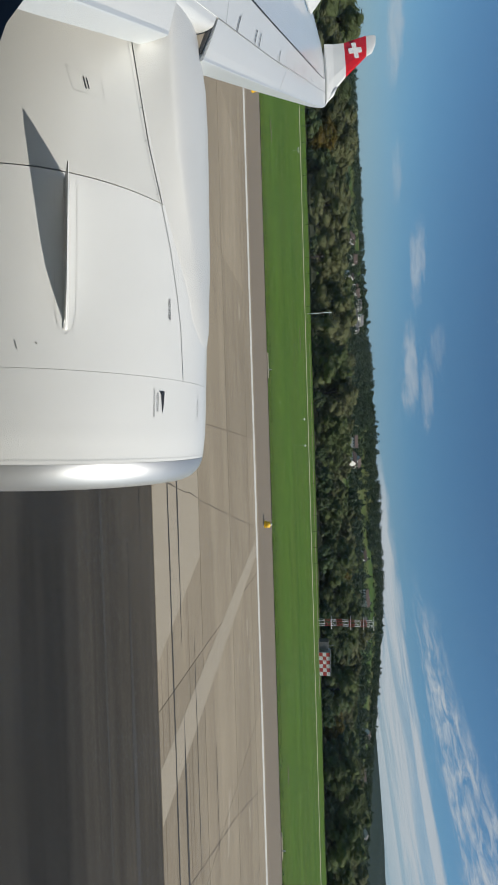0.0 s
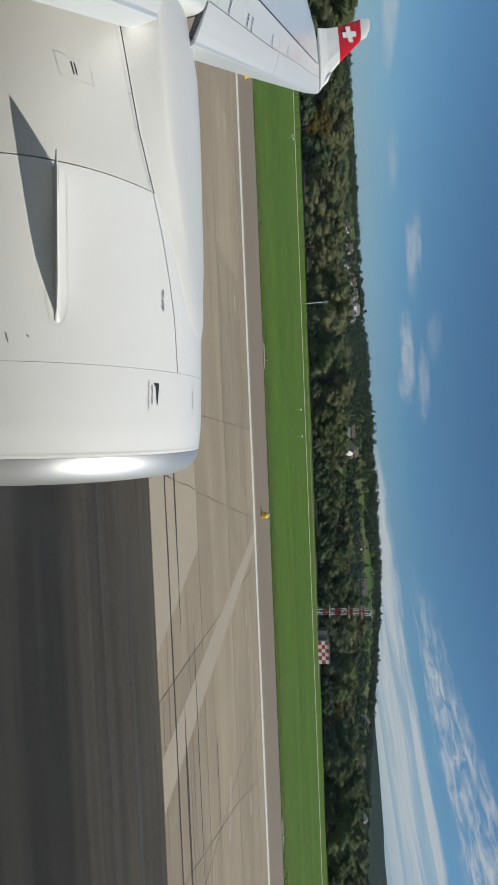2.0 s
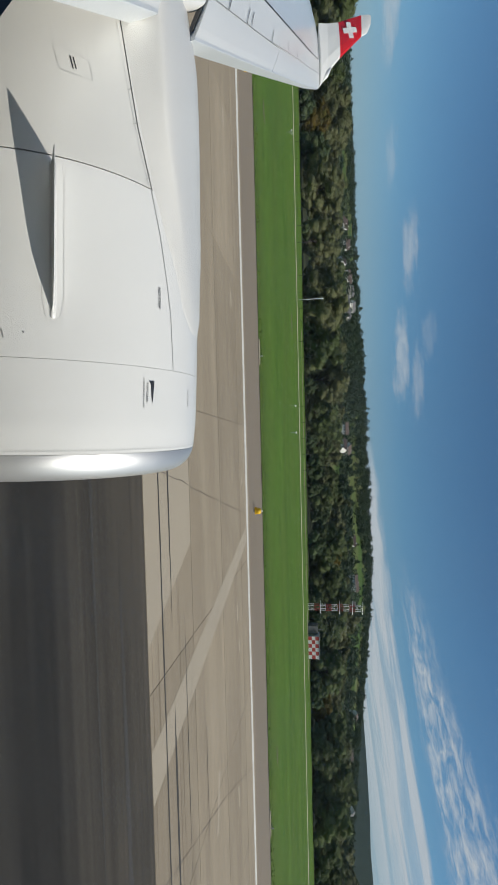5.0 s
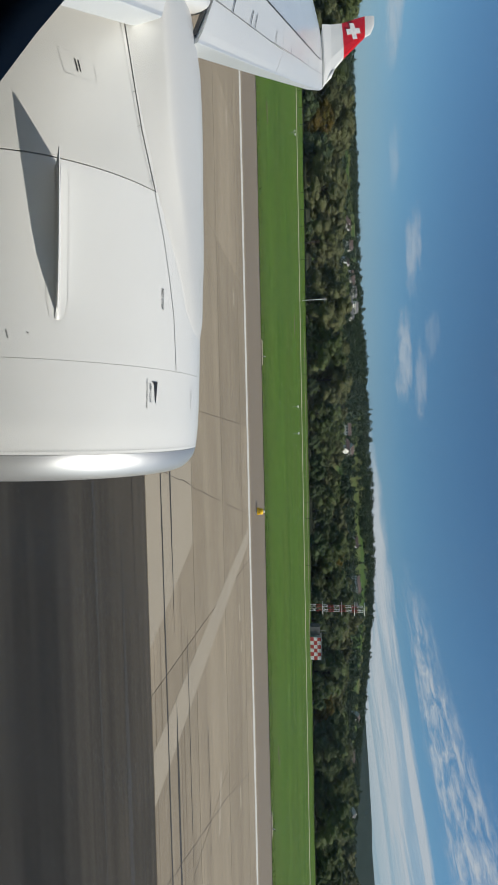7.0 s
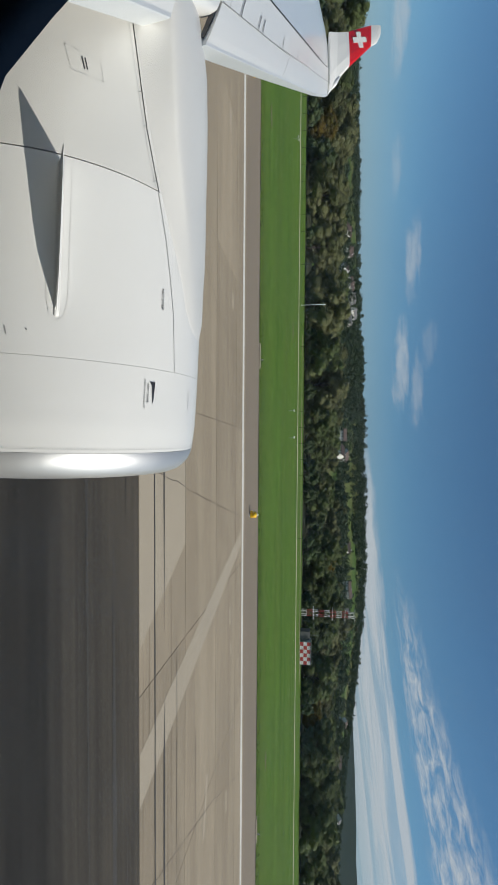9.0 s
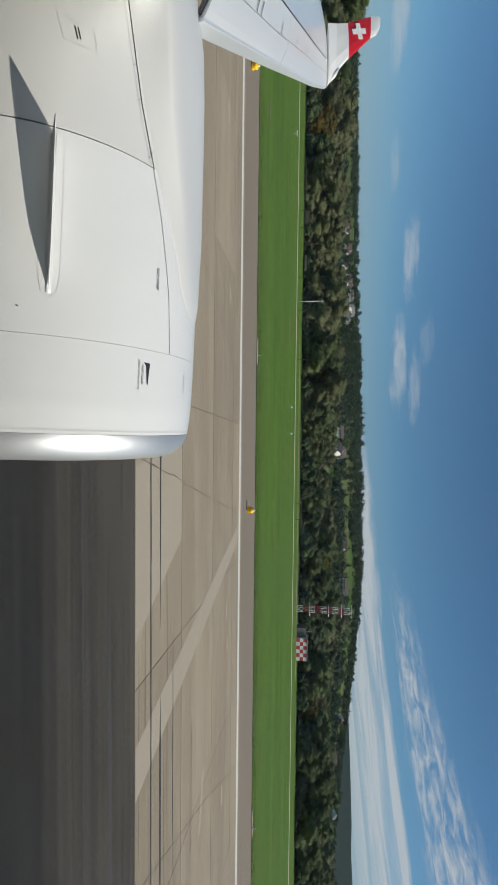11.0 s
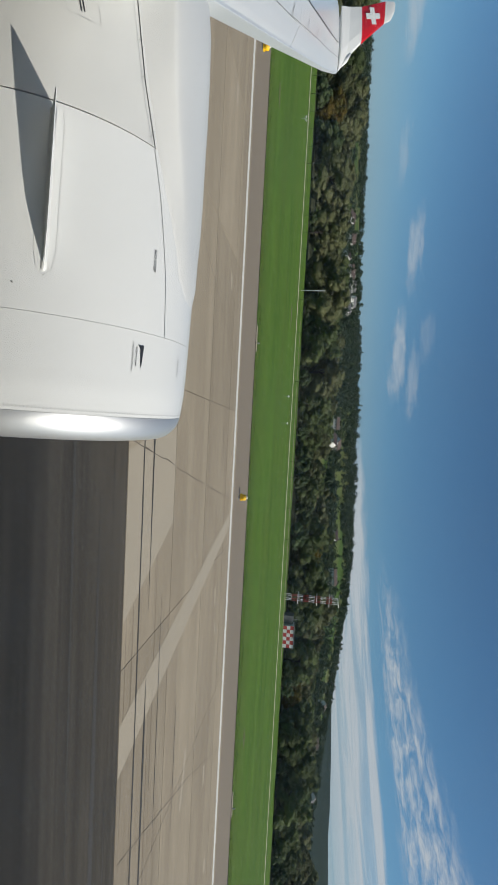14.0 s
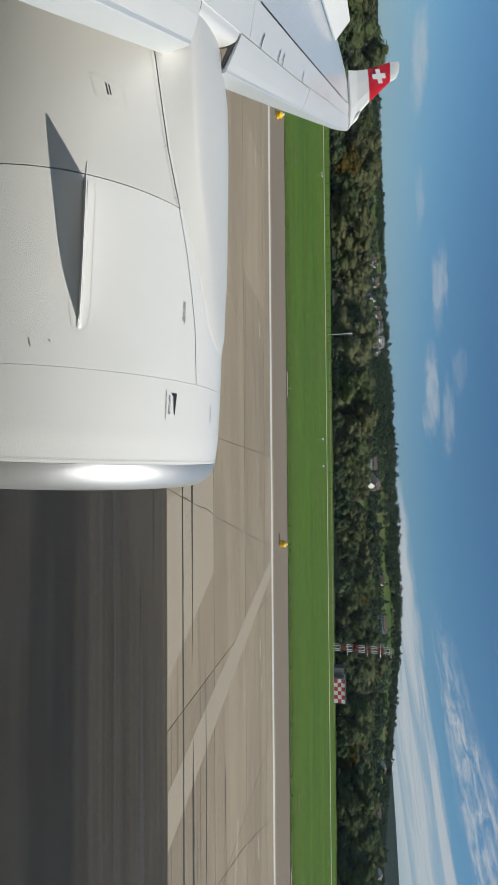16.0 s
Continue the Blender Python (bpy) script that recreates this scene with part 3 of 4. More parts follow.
cowl("nose_cowl", -0.3475, 0.19, PAINT, label="white nose cowl")
cowl("fan_cowl", -1.456, -0.3495, PAINT, label="white fan cowl")
cowl("reverser_sleeve", -3.9, -1.465, SLEEVE_PAINT, n=16, label="closed warm white reverser sleeve")
part("inlet_lip", revolve("inlet_lip", [(0.192, 1.1272), (0.205, 1.1245), (0.22, 1.1205), (0.24, 1.1135), (0.275, 1.096), (0.31, 1.066), (0.338, 1.034), (0.353, 1.0), (0.355, 0.975), (0.345, 0.95),
                                     (0.31, 0.925), (0.24, 0.905), (0.14, 0.893), (-0.1, 0.888), (-0.5, 0.905), (-0.9, 0.925)], BARE), engine, "polished bare metal inlet lip")
part("fan", loft("fan", [[nac_point(-0.7, 15 * k, 0.2) for k in range(24)], [nac_point(-0.9, 15 * k, 0.93) for k in range(24)]], FAN_DARK), engine, "dark fan disc")
part("spinner", revolve("spinner", [(-0.3, 0.01), (-0.38, 0.1), (-0.55, 0.2), (-0.75, 0.27)], FAN_DARK, 32), engine)
part("exhaust_nozzle", revolve("exhaust_nozzle", [(-3.85, 0.70), (-3.85, 0.5), (-4.6, 0.42), (-5.2, 0.3), (-5.25, 0.05)], FAN_DARK, 48), engine)


def surface_strip(name, pts, width, mat, lift=0.003):
    """A narrow line on the nacelle through (x, degrees)."""
    fine = []
    for (x0, d0), (x1, d1) in zip(pts, pts[1:]):
        for k in range(8):
            fine.append((x0 + (x1 - x0) * k / 8, d0 + (d1 - d0) * k / 8))
    fine.append(pts[-1])
    ps = [Vector(nac_point(x, d, smooth_hull(x) + lift)) for x, d in fine]
    verts, faces = [], []
    for i, p in enumerate(ps):
        d = (ps[min(i + 1, len(ps) - 1)] - ps[max(i - 1, 0)]).normalized()
        out = Vector((0, p.y - EY, p.z - EZ)).normalized()
        s = d.cross(out) * width / 2
        verts += [p - s, p + s]
        if i:
            faces.append((2 * i - 2, 2 * i - 1, 2 * i + 1, 2 * i))
    return part(name, mesh(name, verts, faces, mat), engine)


surface_strip("hinge_seam", [(-0.35, 18.6), (-0.71, 20.4), (-0.95, 23.0), (-1.19, 25.8), (-1.45, 29.7)], 0.0045, MID_GAP)
surface_strip("hinge_seam", [(-1.452, 29.4), (-1.578, 31.4), (-1.796, 34.5), (-2.018, 36.6), (-2.369, 39.5), (-2.6, 41.0)], 0.006, DARK_GAP)
surface_strip("hinge_seam", [(-1.463, 30.6), (-1.667, 34.0), (-1.892, 36.6), (-2.111, 38.8), (-2.368, 41.0), (-2.6, 42.5)], 0.004, PANEL_GAP)
for x, d in ((-1.50, 31.9), (-1.53, 31.2), (-1.80, 36.2), (-1.99, 37.9)):
    surface_strip("hinge_latch", [(x, d), (x - 0.018, d - 1.1)], 0.004, MID_GAP)
# access panel with its outline
for side in ([(-2.073, 60.2), (-2.044, 50.0)], [(-2.044, 50.0), (-1.940, 49.0)], [(-1.940, 49.0), (-1.941, 58.2)], [(-1.941, 58.2), (-2.073, 60.2)]):
    surface_strip("panel_outline", side, 0.003, PANEL_GAP)
surface_strip("stencil_bar", [(-2.038, 55.5), (-1.970, 54.6)], 0.007, BLACK_MARK)
surface_strip("stencil_bar", [(-2.036, 54.6), (-1.974, 53.8)], 0.007, BLACK_MARK)
surface_strip("stencil_bar", [(-0.497, 73.2), (-0.451, 72.7)], 0.007, MID_GAP)
surface_strip("stencil_bar", [(-0.49, 67.9), (-0.484, 67.5)], 0.006, BLACK_MARK)
for x, d, w in ((-1.16, 41.0, 0.02), (-1.3, 73.0, 0.008), (0.03, 60.5, 0.010), (0.06, 59.0, 0.006), (-0.35, 48.0, 0.012)):
    surface_strip("chip", [(x, d), (x + w * 0.6, d - 0.2)], 0.004, PANEL_GAP)

def rivets():
    verts, faces = [], []
    for k in range(150):
        d = -20 + 1.0 * k
        n = len(verts)
        for j in range(6):
            w = j * math.pi / 3
            verts.append(nac_point(0.168 + 0.0034 * math.cos(w), d + 0.17 * math.sin(w), 1.1345))
        verts.append(nac_point(0.168, d, 1.1365))
        faces += [(n + j, n + (j + 1) % 6, n + 6) for j in range(6)]
    tagged(part("rivets", mesh("rivets", verts, faces, MID_GAP), engine), kind="stuff")


rivets()


def stencil(text, x, deg, size, name="stencil_lettering", mat=BLACK_MARK):
    """Lettering wrapped on to the nacelle, read towards the nose."""
    curve = bpy.data.curves.new(name, "FONT")
    curve.body, curve.size, curve.offset = text, size, size * 0.004
    tmp = new("tmp", curve)
    flat = bpy.data.meshes.new_from_object(tmp.evaluated_get(bpy.context.evaluated_depsgraph_get()))
    bpy.data.objects.remove(tmp)
    for v in flat.vertices:
        px = x + v.co.x
        r = smooth_hull(px)
        v.co = nac_point(px, deg - math.degrees(v.co.y / r), r + 0.0035)
    flat.materials.clear()
    flat.materials.append(mat)
    return part(name, flat, engine)


stencil("NO STEP", -0.868, 26.9, 0.034)
stencil("NO STEP", -0.235, 7.6, 0.032, mat=MID_GAP)
stencil("KEEP CLEAR", -0.25, 31.5, 0.022)
stencil("CHECK FOR BLOCKAGE", -0.28, 32.8, 0.017)
# wedge-shaped arrow
wedge = [(-0.265, 30.6), (-0.265, 28.2), (-0.24, 28.3), (-0.13, 28.8), (-0.13, 29.1), (-0.24, 29.6)]
part("stencil_arrow", mesh("stencil_arrow", [nac_point(x, d, smooth_hull(x) + 0.004) for x, d in wedge], [tuple(range(6))], BLACK_MARK), engine, "black wedge-shaped mark")


def strake():
    """The fin that stands square on the cowl; it shows its edge to the cabin."""
    deg = 60.2
    line = [(-0.60, 0.0), (-0.64, 0.04), (-0.69, 0.08), (-0.75, 0.115), (-0.84, 0.14), (-0.96, 0.162), (-1.14, 0.193), (-1.30, 0.212), (-1.41, 0.22)]
    out = Vector((0, -math.sin(radians(deg)), math.cos(radians(deg))))
    side = Vector((0, math.cos(radians(deg)), math.sin(radians(deg))))
    rings = []
    for x, h in line:
        base = Vector(nac_point(x, deg, smooth_hull(x) - 0.02))
        t0, t1 = 0.012, 0.004
        rings.append([base + side * t0, base + out * (h * 0.15 + 0.02) + side * 0.008, base + out * (h + 0.018) + side * t1, base + out * (h + 0.024),
                      base + out * (h + 0.018) - side * t1, base + out * (h * 0.15 + 0.02) - side * 0.008, base - side * t0])
    part("strake", loft("strake", rings, PAINT, smooth=False), engine, "white strake fin on the cowl")
    foot = [(-0.575, 0.006), (-0.62, 0.018), (-0.75, 0.022), (-1.0, 0.022), (-1.25, 0.022), (-1.42, 0.020)]
    rings = []
    for x, w in foot:
        base = Vector(nac_point(x, deg, smooth_hull(x) - 0.003))
        rings.append([base - side * w * 1.5 - out * 0.004, base - side * w * 0.9 + out * 0.002, base - side * 0.012 + out * 0.010, base + side * 0.012 + out * 0.010, base + side * w * 0.9 + out * 0.002, base + side * w * 1.5 - out * 0.004])
    part("strake_fillet", loft("strake_fillet", rings, PAINT), engine, "white fillet at the fin's foot")


strake()
# doubler plate round the fin's foot
ring = [(-0.545, 60.2), (-0.585, 58.2), (-0.68, 57.4), (-1.36, 57.2), (-1.41, 57.7)]
surface_strip("doubler_edge", ring, 0.002, PANEL_GAP)
surface_strip("doubler_edge", [(x, 120.4 - d) for x, d in ring], 0.002, PANEL_GAP)


# pylon: a round-backed fairing from the nacelle's crown up to the wing
def pylon():
    rings = []
    # station, foot on the cowl (y, z), crown height
    for x, fy, fz, top in ((-0.55, 3.57, -0.865, -0.868), (-0.60, 3.52, -0.868, -0.858), (-0.66, 3.42, -0.875, -0.848), (-0.79, 3.32, -0.895, -0.838), (-1.04, 3.22, -0.925, -0.847), (-1.25, 3.13, -0.955, -0.849),
                           (-1.46, 3.045, -1.010, -0.853), (-1.8, 2.975, -1.080, -0.862), (-2.1, 2.935, -1.125, -0.868), (-2.4, 2.91, -1.170, -0.878), (-2.7, 2.90, -1.215, -0.895), (-2.95, 2.90, -1.25, -0.935),
                           (-3.2, 2.92, -1.28, -0.985), (-3.6, 2.95, -1.3, -1.035), (-4.4, 3.1, -1.35, -1.135), (-5.4, 3.3, -1.4, -1.285)):
        cy = 3.62
        steep = min(1.0, max(0.0, (-0.95 - x) / 0.9))
        half, far = [], []
        for k in range(17):
            f = k / 16
            soft = Vector((fy + (cy - fy) * f, fz - 0.012 + (top - fz + 0.012) * (1 - (1 - f) ** 2.3) ** 0.56))
            # further aft the flank stands nearly upright and rounds over into the crown
            g = min(1.0, f / 0.45)
            w = max(0.0, (f - 0.45) / 0.55)
            wall = Vector((fy + 0.07 * g + (cy - fy - 0.07) * (1 - math.cos(w * math.pi / 2)), fz - 0.012 + (top - fz + 0.012) * (0.74 * g + 0.26 * math.sin(w * math.pi / 2))))
            half.append(soft.lerp(wall, steep))
            far.append(soft)
        ring = [(x, y, z) for y, z in half] + [(x, 2 * cy - y, z) for y, z in far[-2::-1]]
        rings.append(ring)
    part("pylon", loft("pylon", rings, PYLON_PAINT, closed=False), airplane, "white rounded engine pylon")


pylon()

# wing
LE = ((0.2, -0.60, -1.213), (1.92, -1.69, -1.042), (3.07, -2.43, -0.929), (3.91, -2.93, -0.845), (5.95, -4.17, -0.64), (12.41, -8.13, 0.004), (15.7, -10.22, 0.33))
TE = ((0.2, -6.5), (5.5, -7.7), (15.7, -12.15))


def along(table, y):
    for a, b in zip(table, table[1:]):
        if y <= b[0] or b is table[-1]:
            f = (y - a[0]) / (b[0] - a[0])
            return [p + (q - p) * f for p, q in zip(a, b)][1:]


def wing_point(y, u, n):
    """A point of the wing: span y, u behind the leading edge, n above its chord plane."""
    x, z = along(LE, y)
    return (x - u, y - 0.13 * n, z - 0.03 * u + n)


def chord(y):
    return along(LE, y)[0] - along(TE, y)[0]


def wing_piece(name, y0, y1, outline, mat, parent, n=10, label="", lean=(0.0, 0.0), smooth=False):
    """A length of wing between two spans; outline(y) gives its section as (u, n); lean: how its ends slant with u."""
    rings = []
    for i in range(n + 1):
        f = i / n
        y = y0 + (y1 - y0) * f
        rings.append([wing_point(y + (lean[0] + (lean[1] - lean[0]) * f) * min(u, 0.8), u, h) for u, h in outline(y)])
    me = loft(name, rings, mat, smooth=smooth)
    return part(name, me, parent, label)


def slat_end(y):
    """How far behind the leading edge the slat's own trailing edge lies."""
    return 0.40 + 0.06 * min(1.0, max(0.0, (y - 6.5) / 3.5))


def edge_section(y):
    back = 0.06 if y < 3.4 else 0.0
    k = 1.0 if y < 4 else 1.0 - 0.5 * (y - 4) / 11.7
    return [(back + u, h * k) for u, h in ((0.06, -0.001), (0.030, -0.002), (0.024, -0.010), (0.012, -0.09), (0.0, -0.175), (0.02, -0.20), (0.1, -0.20), (0.1, -0.05))]


def slat_section(y):
    back = 0.06 if y < 3.4 else 0.0
    te = slat_end(y)
    return [(back + 0.058, 0.0), (back + 0.13, 0.009), (0.28, 0.018), (te, 0.020), (te + 0.008, 0.005), (0.3, -0.03), (back + 0.09, -0.05)]


def box_section(y):
    c = chord(y)
    t = max(0.12, 0.42 - 0.02 * y)
    return [(0.42, -0.004), (0.42, 0.010), (0.9, 0.014), (0.5 * c, 0.012), (0.8 * c, -0.03), (c, -0.09), (c, -0.105), (0.6 * c, -t), (0.3 * c, -t), (0.42, -t * 0.7)]


wing = part("wing", loft("wing", [[wing_point(y, u, h) for u, h in box_section(y)] for y in [0.3 + 15.4 * i / 24 for i in range(25)]], WING_GREY, smooth=False), airplane, "pale grey swept wing")
for y0, y1, lean in ((0.3, 2.90, (0, 0.4)), (3.59, 6.95, (0.9, 1.6)), (6.97, 15.62, (1.6, 0.0))):
    wing_piece("slat", y0, y1, slat_section, PAINT, wing, label="white leading-edge slat", lean=lean)
    wing_piece("slat_edge", y0, y1, edge_section, SLAT_EDGE, wing, label="bare metal slat nose", lean=lean)
# thin dark strip that stands in for the shadow gap beside the slat's root
wing_piece("slat_root_gap", 3.565, 3.588, lambda y: [(0.40, -0.002), (0.24, -0.012), (0.09, -0.03), (0.09, -0.06), (0.24, -0.05), (0.40, -0.03)], DARK_GAP, wing, 2, "dark strip for the shadow gap at the slat's root", (0.86, 0.9))
nose = [(0.36 - 0.092 * math.sin(k * math.pi / 20), -0.092 + 0.102 * math.cos(k * math.pi / 20)) for k in range(11)]
wing_piece("fixed_edge", 2.925, 3.56, lambda y: [(0.43, 0.012)] + nose + [(0.28, -0.2), (0.43, -0.2)], PAINT, wing, 1, "white fixed edge over the pylon", (0.42, 0.9))


def wing_strip(name, pts, width, mat, lift=0.018, parent=None):
    ps = [Vector(wing_point(y, u, lift)) for y, u in pts]
    verts, faces = [], []
    for i, p in enumerate(ps):
        d = (ps[min(i + 1, len(ps) - 1)] - ps[max(i - 1, 0)]).normalized()
        s = d.cross(Vector((-0.03, -0.138, 0.99))) * width / 2
        verts += [p - s, p + s]
        if i:
            faces.append((2 * i - 2, 2 * i - 1, 2 * i + 1, 2 * i))
    return part(name, mesh(name, verts, faces, mat), parent or wing)


wing_strip("spar_gap", [(4.6, 0.87), (6.3, 0.87), (9.2, 0.88), (14.1, 0.86), (15.0, 0.85)], 0.022, DARK_GAP, 0.021)
wing_strip("slat_gap", [(y, slat_end(y) + 0.008) for y in (3.98, 5, 6.5, 8, 10, 12, 15.6)], 0.009, MID_GAP, 0.0225)
for i in range(5):
    wing_piece("fixed_panel", (0.35, 4.0, 7.4, 11.0, 13.6)[i], (3.99, 7.39, 10.99, 13.59, 15.3)[i], lambda y: [(slat_end(y) + 0.012, 0.008), (slat_end(y) + 0.012, 0.0165), (0.855, 0.0185), (0.855, 0.010)], PAINT, wing, 3, lean=(0.5, 0.5))
for y in (4.55, 5.3, 5.52, 6.88, 8.45, 9.8, 11.25, 13.3, 14.9):
    u = slat_end(y)
    wing_strip("track_slot", [(y, u + 0.012), (y + 0.06, u + 0.09), (y + 0.16, u + 0.19)], 0.014, DARK_GAP, 0.027)
# raised spoiler and outer flap
sp = [Vector(wing_point(8.2, 2.35, 0.03)), Vector(wing_point(11.2, 2.0, 0.03)), Vector(wing_point(11.4, 2.45, 0.34)), Vector(wing_point(8.2, 2.85, 0.40))]
dn = (sp[1] - sp[0]).cross(sp[2] - sp[0]).normalized() * 0.025
part("spoiler", mesh("spoiler", [p + dn for p in sp] + [p - dn for p in sp], [(0, 1, 2, 3), (7, 6, 5, 4), (0, 4, 5, 1), (1, 5, 6, 2), (2, 6, 7, 3), (3, 7, 4, 0)], PAINT), wing, "white spoiler panel, raised")


def winglet():
    front = [(-10.2, 15.62, 0.33), (-10.42, 15.74, 0.42), (-10.75, 15.85, 0.555), (-11.32, 16.0, 0.97), (-12.11, 16.25, 1.625), (-12.25, 16.32, 1.81), (-12.52, 16.35, 1.915)]
    back = [(-12.12, 15.62, 0.27), (-12.2, 15.74, 0.40), (-12.27, 15.85, 0.545), (-12.40, 16.0, 0.89), (-12.77, 16.25, 1.605), (-12.83, 16.32, 1.85), (-12.81, 16.35, 1.92)]

    def ring(i):
        a, b = Vector(front[i]), Vector(back[i])
        up = Vector(front[min(i + 1, 6)]) - Vector(front[max(i - 1, 0)])
        n = (b - a).cross(up).normalized()
        if n.y > 0:
            n = -n
        t = 0.05 * (b - a).length
        return [a, a.lerp(b, 0.06) + n * t * 0.6, a.lerp(b, 0.3) + n * t, a.lerp(b, 0.7) + n * t * 0.6, b, a.lerp(b, 0.7) - n * t * 0.6, a.lerp(b, 0.3) - n * t, a.lerp(b, 0.06) - n * t * 0.6]
    rings = [ring(i) for i in range(7)]
    w = part("winglet", loft("winglet", rings[:4], PAINT, smooth=False), airplane, "white upswept winglet with a red band")
    part("red_band", loft("red_band", rings[3:5], RED_PAINT, smooth=False), w, "red band")
    part("white_tip", loft("white_tip", rings[4:], PAINT, smooth=False), w)
    part("navigation_light", tube_mesh("navigation_light", [(-10.45, 15.72, 0.42), (-10.7, 15.82, 0.55), (-10.95, 15.88, 0.68)], [0.03, 0.07, 0.03], WHITE_PAINT, 10), w, "pale lamp cover")
    # white cross on the inner face
    fwd = (Vector(front[3]) + Vector(front[4]) - Vector(back[3]) - Vector(back[4])).normalized()
    up = (Vector((0.0, 0.36, 0.93)) - fwd * fwd.dot(Vector((0.0, 0.36, 0.93)))).normalized()
    n = up.cross(fwd).normalized()
    if n.y > 0:
        n = -n
    lean = radians(14)
    fwd, up = fwd * math.cos(lean) + up * math.sin(lean), up * math.cos(lean) - fwd * math.sin(lean)
    c = Vector((-12.20, 16.13, 1.235)) + n * 0.066
    l, s = 0.235, 0.078
    pts = [(-s, l), (s, l), (s, s), (l, s), (l, -s), (s, -s), (s, -l), (-s, -l), (-s, -s), (-l, -s), (-l, s), (-s, s)]
    verts = [c + fwd * x + up * z for x, z in pts] + [c + fwd * x + up * z - n * 0.012 for x, z in pts]
    faces = [tuple(range(12))] + [(i, (i + 1) % 12, 12 + (i + 1) % 12, 12 + i) for i in range(12)]
    part("white_cross", mesh("white_cross", verts, faces, WHITE_PAINT), w, "white cross")


winglet()


# fuselage with the cabin window that the view is taken through
def fuselage():
    cy, cz, R = -1.52, -0.15, 1.80
    seg = 72
    xs = [-26, -18, -12, -6, -2, -0.6, -0.42, 0.60, 0.8, 2, 6, 9, 11, 11.8]
    rad = [0.15, 1.4, 1.8, 1.8, 1.8, 1.8, 1.8, 1.8, 1.8, 1.8, 1.8, 1.5, 0.7, 0.05]
    verts, faces = [], []
    for x, r in zip(xs, rad):
        for k in range(seg):
            a = 2 * math.pi * k / seg
            verts.append((x, cy + r * math.cos(a), cz + r * math.sin(a)))
    for i in range(len(xs) - 1):
        for k in range(seg):
            mid = (k + 0.5) * 360 / seg
            if i == 6 and (mid < 14 or mid > 350):
                continue
            faces.append((i * seg + k, i * seg + (k + 1) % seg, (i + 1) * seg + (k + 1) % seg, (i + 1) * seg + k))
    body = part("fuselage", mesh("fuselage", verts, faces, PAINT, True), airplane, "white fuselage")
    # window opening: inner rim, flared reveal
    def oval(y, grow, n=56):
        pts = []
        for k in range(n):
            a = 2 * math.pi * k / n
            c, s = math.cos(a), math.sin(a)
            x = 0.09 + (0.36 + grow) * math.copysign(abs(c) ** (2 / 2.7), c)
            z = (0.215 + grow) * math.copysign(abs(s) ** (2 / 2.7), s)
            over = -0.345 - 1.41 * grow - (x + z)          # the lower aft corner is broadly rounded
            if over > 0:
                x, z = x + over * 0.47, z + over * 0.47
            pts.append((x, y, z))
        return pts
    part("window_frame", loft("window_frame", [oval(0.13, 0.03), oval(0.14, 0.004), oval(0.15, 0.0), oval(0.165, 0.035), oval(0.23, 0.10)], CABIN, cap=False), body, "dark window surround")
    pane = part("window_pane", loft("window_pane", [oval(0.205, 0.06), oval(0.209, 0.06)], PANE), body, "clear cabin window pane")
    pane.visible_shadow = False
    # cabin lining, with the oval cut out
    ring_in = oval(0.13, 0.03)
    ring_out = []
    for x, y, z in ring_in:
        d = Vector((x - 0.09, 0, z))
        f = min(3.0 / max(abs(d.x), 1e-6), (0.52 if d.z > 0 else 0.82) / max(abs(d.z), 1e-6))
        ring_out.append((0.09 + d.x * f, 0.13, d.z * f))
    part("cabin_wall", loft("cabin_wall", [ring_in, ring_out], CABIN, cap=False), body)
    lo, hi = (-2.91, -3.1, -0.82), (3.09, 0.13, 0.52)
    c = [(x, y, z) for x in (lo[0], hi[0]) for y in (lo[1], hi[1]) for z in (lo[2], hi[2])]
    part("cabin_lining", mesh("cabin_lining", c, [(0, 1, 5, 4), (0, 2, 3, 1), (4, 5, 7, 6), (0, 4, 6, 2), (1, 3, 7, 5)], CABIN), body)


fuselage()

# ---- along the runway ----
def edge_light():
    ob = thing("runway_edge_light", "yellow elevated runway edge light on the brown shoulder", "airfield light", "lights along the runway edge")
    part("base_plate", tube_mesh("base_plate", [(0, 0, 0), (0, 0, 0.03)], [0.16, 0.15], STEEL, 12), ob)
    part("stem", tube_mesh("stem", [(0, 0, 0.03), (0, 0, 0.2)], [0.05, 0.04], STEEL, 8), ob)
    part("housing", tube_mesh("housing", [(0, 0, 0.18), (0, 0, 0.22), (0, 0, 0.40), (0, 0, 0.46)], [0.10, 0.19, 0.20, 0.10], YELLOW, 14), ob, "yellow lamp housing")
    part("skirt", box_mesh("skirt", (-0.24, -0.12, 0.06), (0.20, 0.12, 0.22), YELLOW, 0.03), ob)
    part("lens", tube_mesh("lens", [(0, 0, 0.46), (0, 0, 0.54), (0, 0, 0.57)], [0.075, 0.07, 0.03], WHITE_PAINT, 10), ob)
    return ob


first = edge_light()
first.matrix_world = pose(5.6, 30.3, -0.01)
for x in (-21.5, 33.0, -49, 60, -76, 87):
    copy_thing(first, pose(x, 30.3, -0.01))


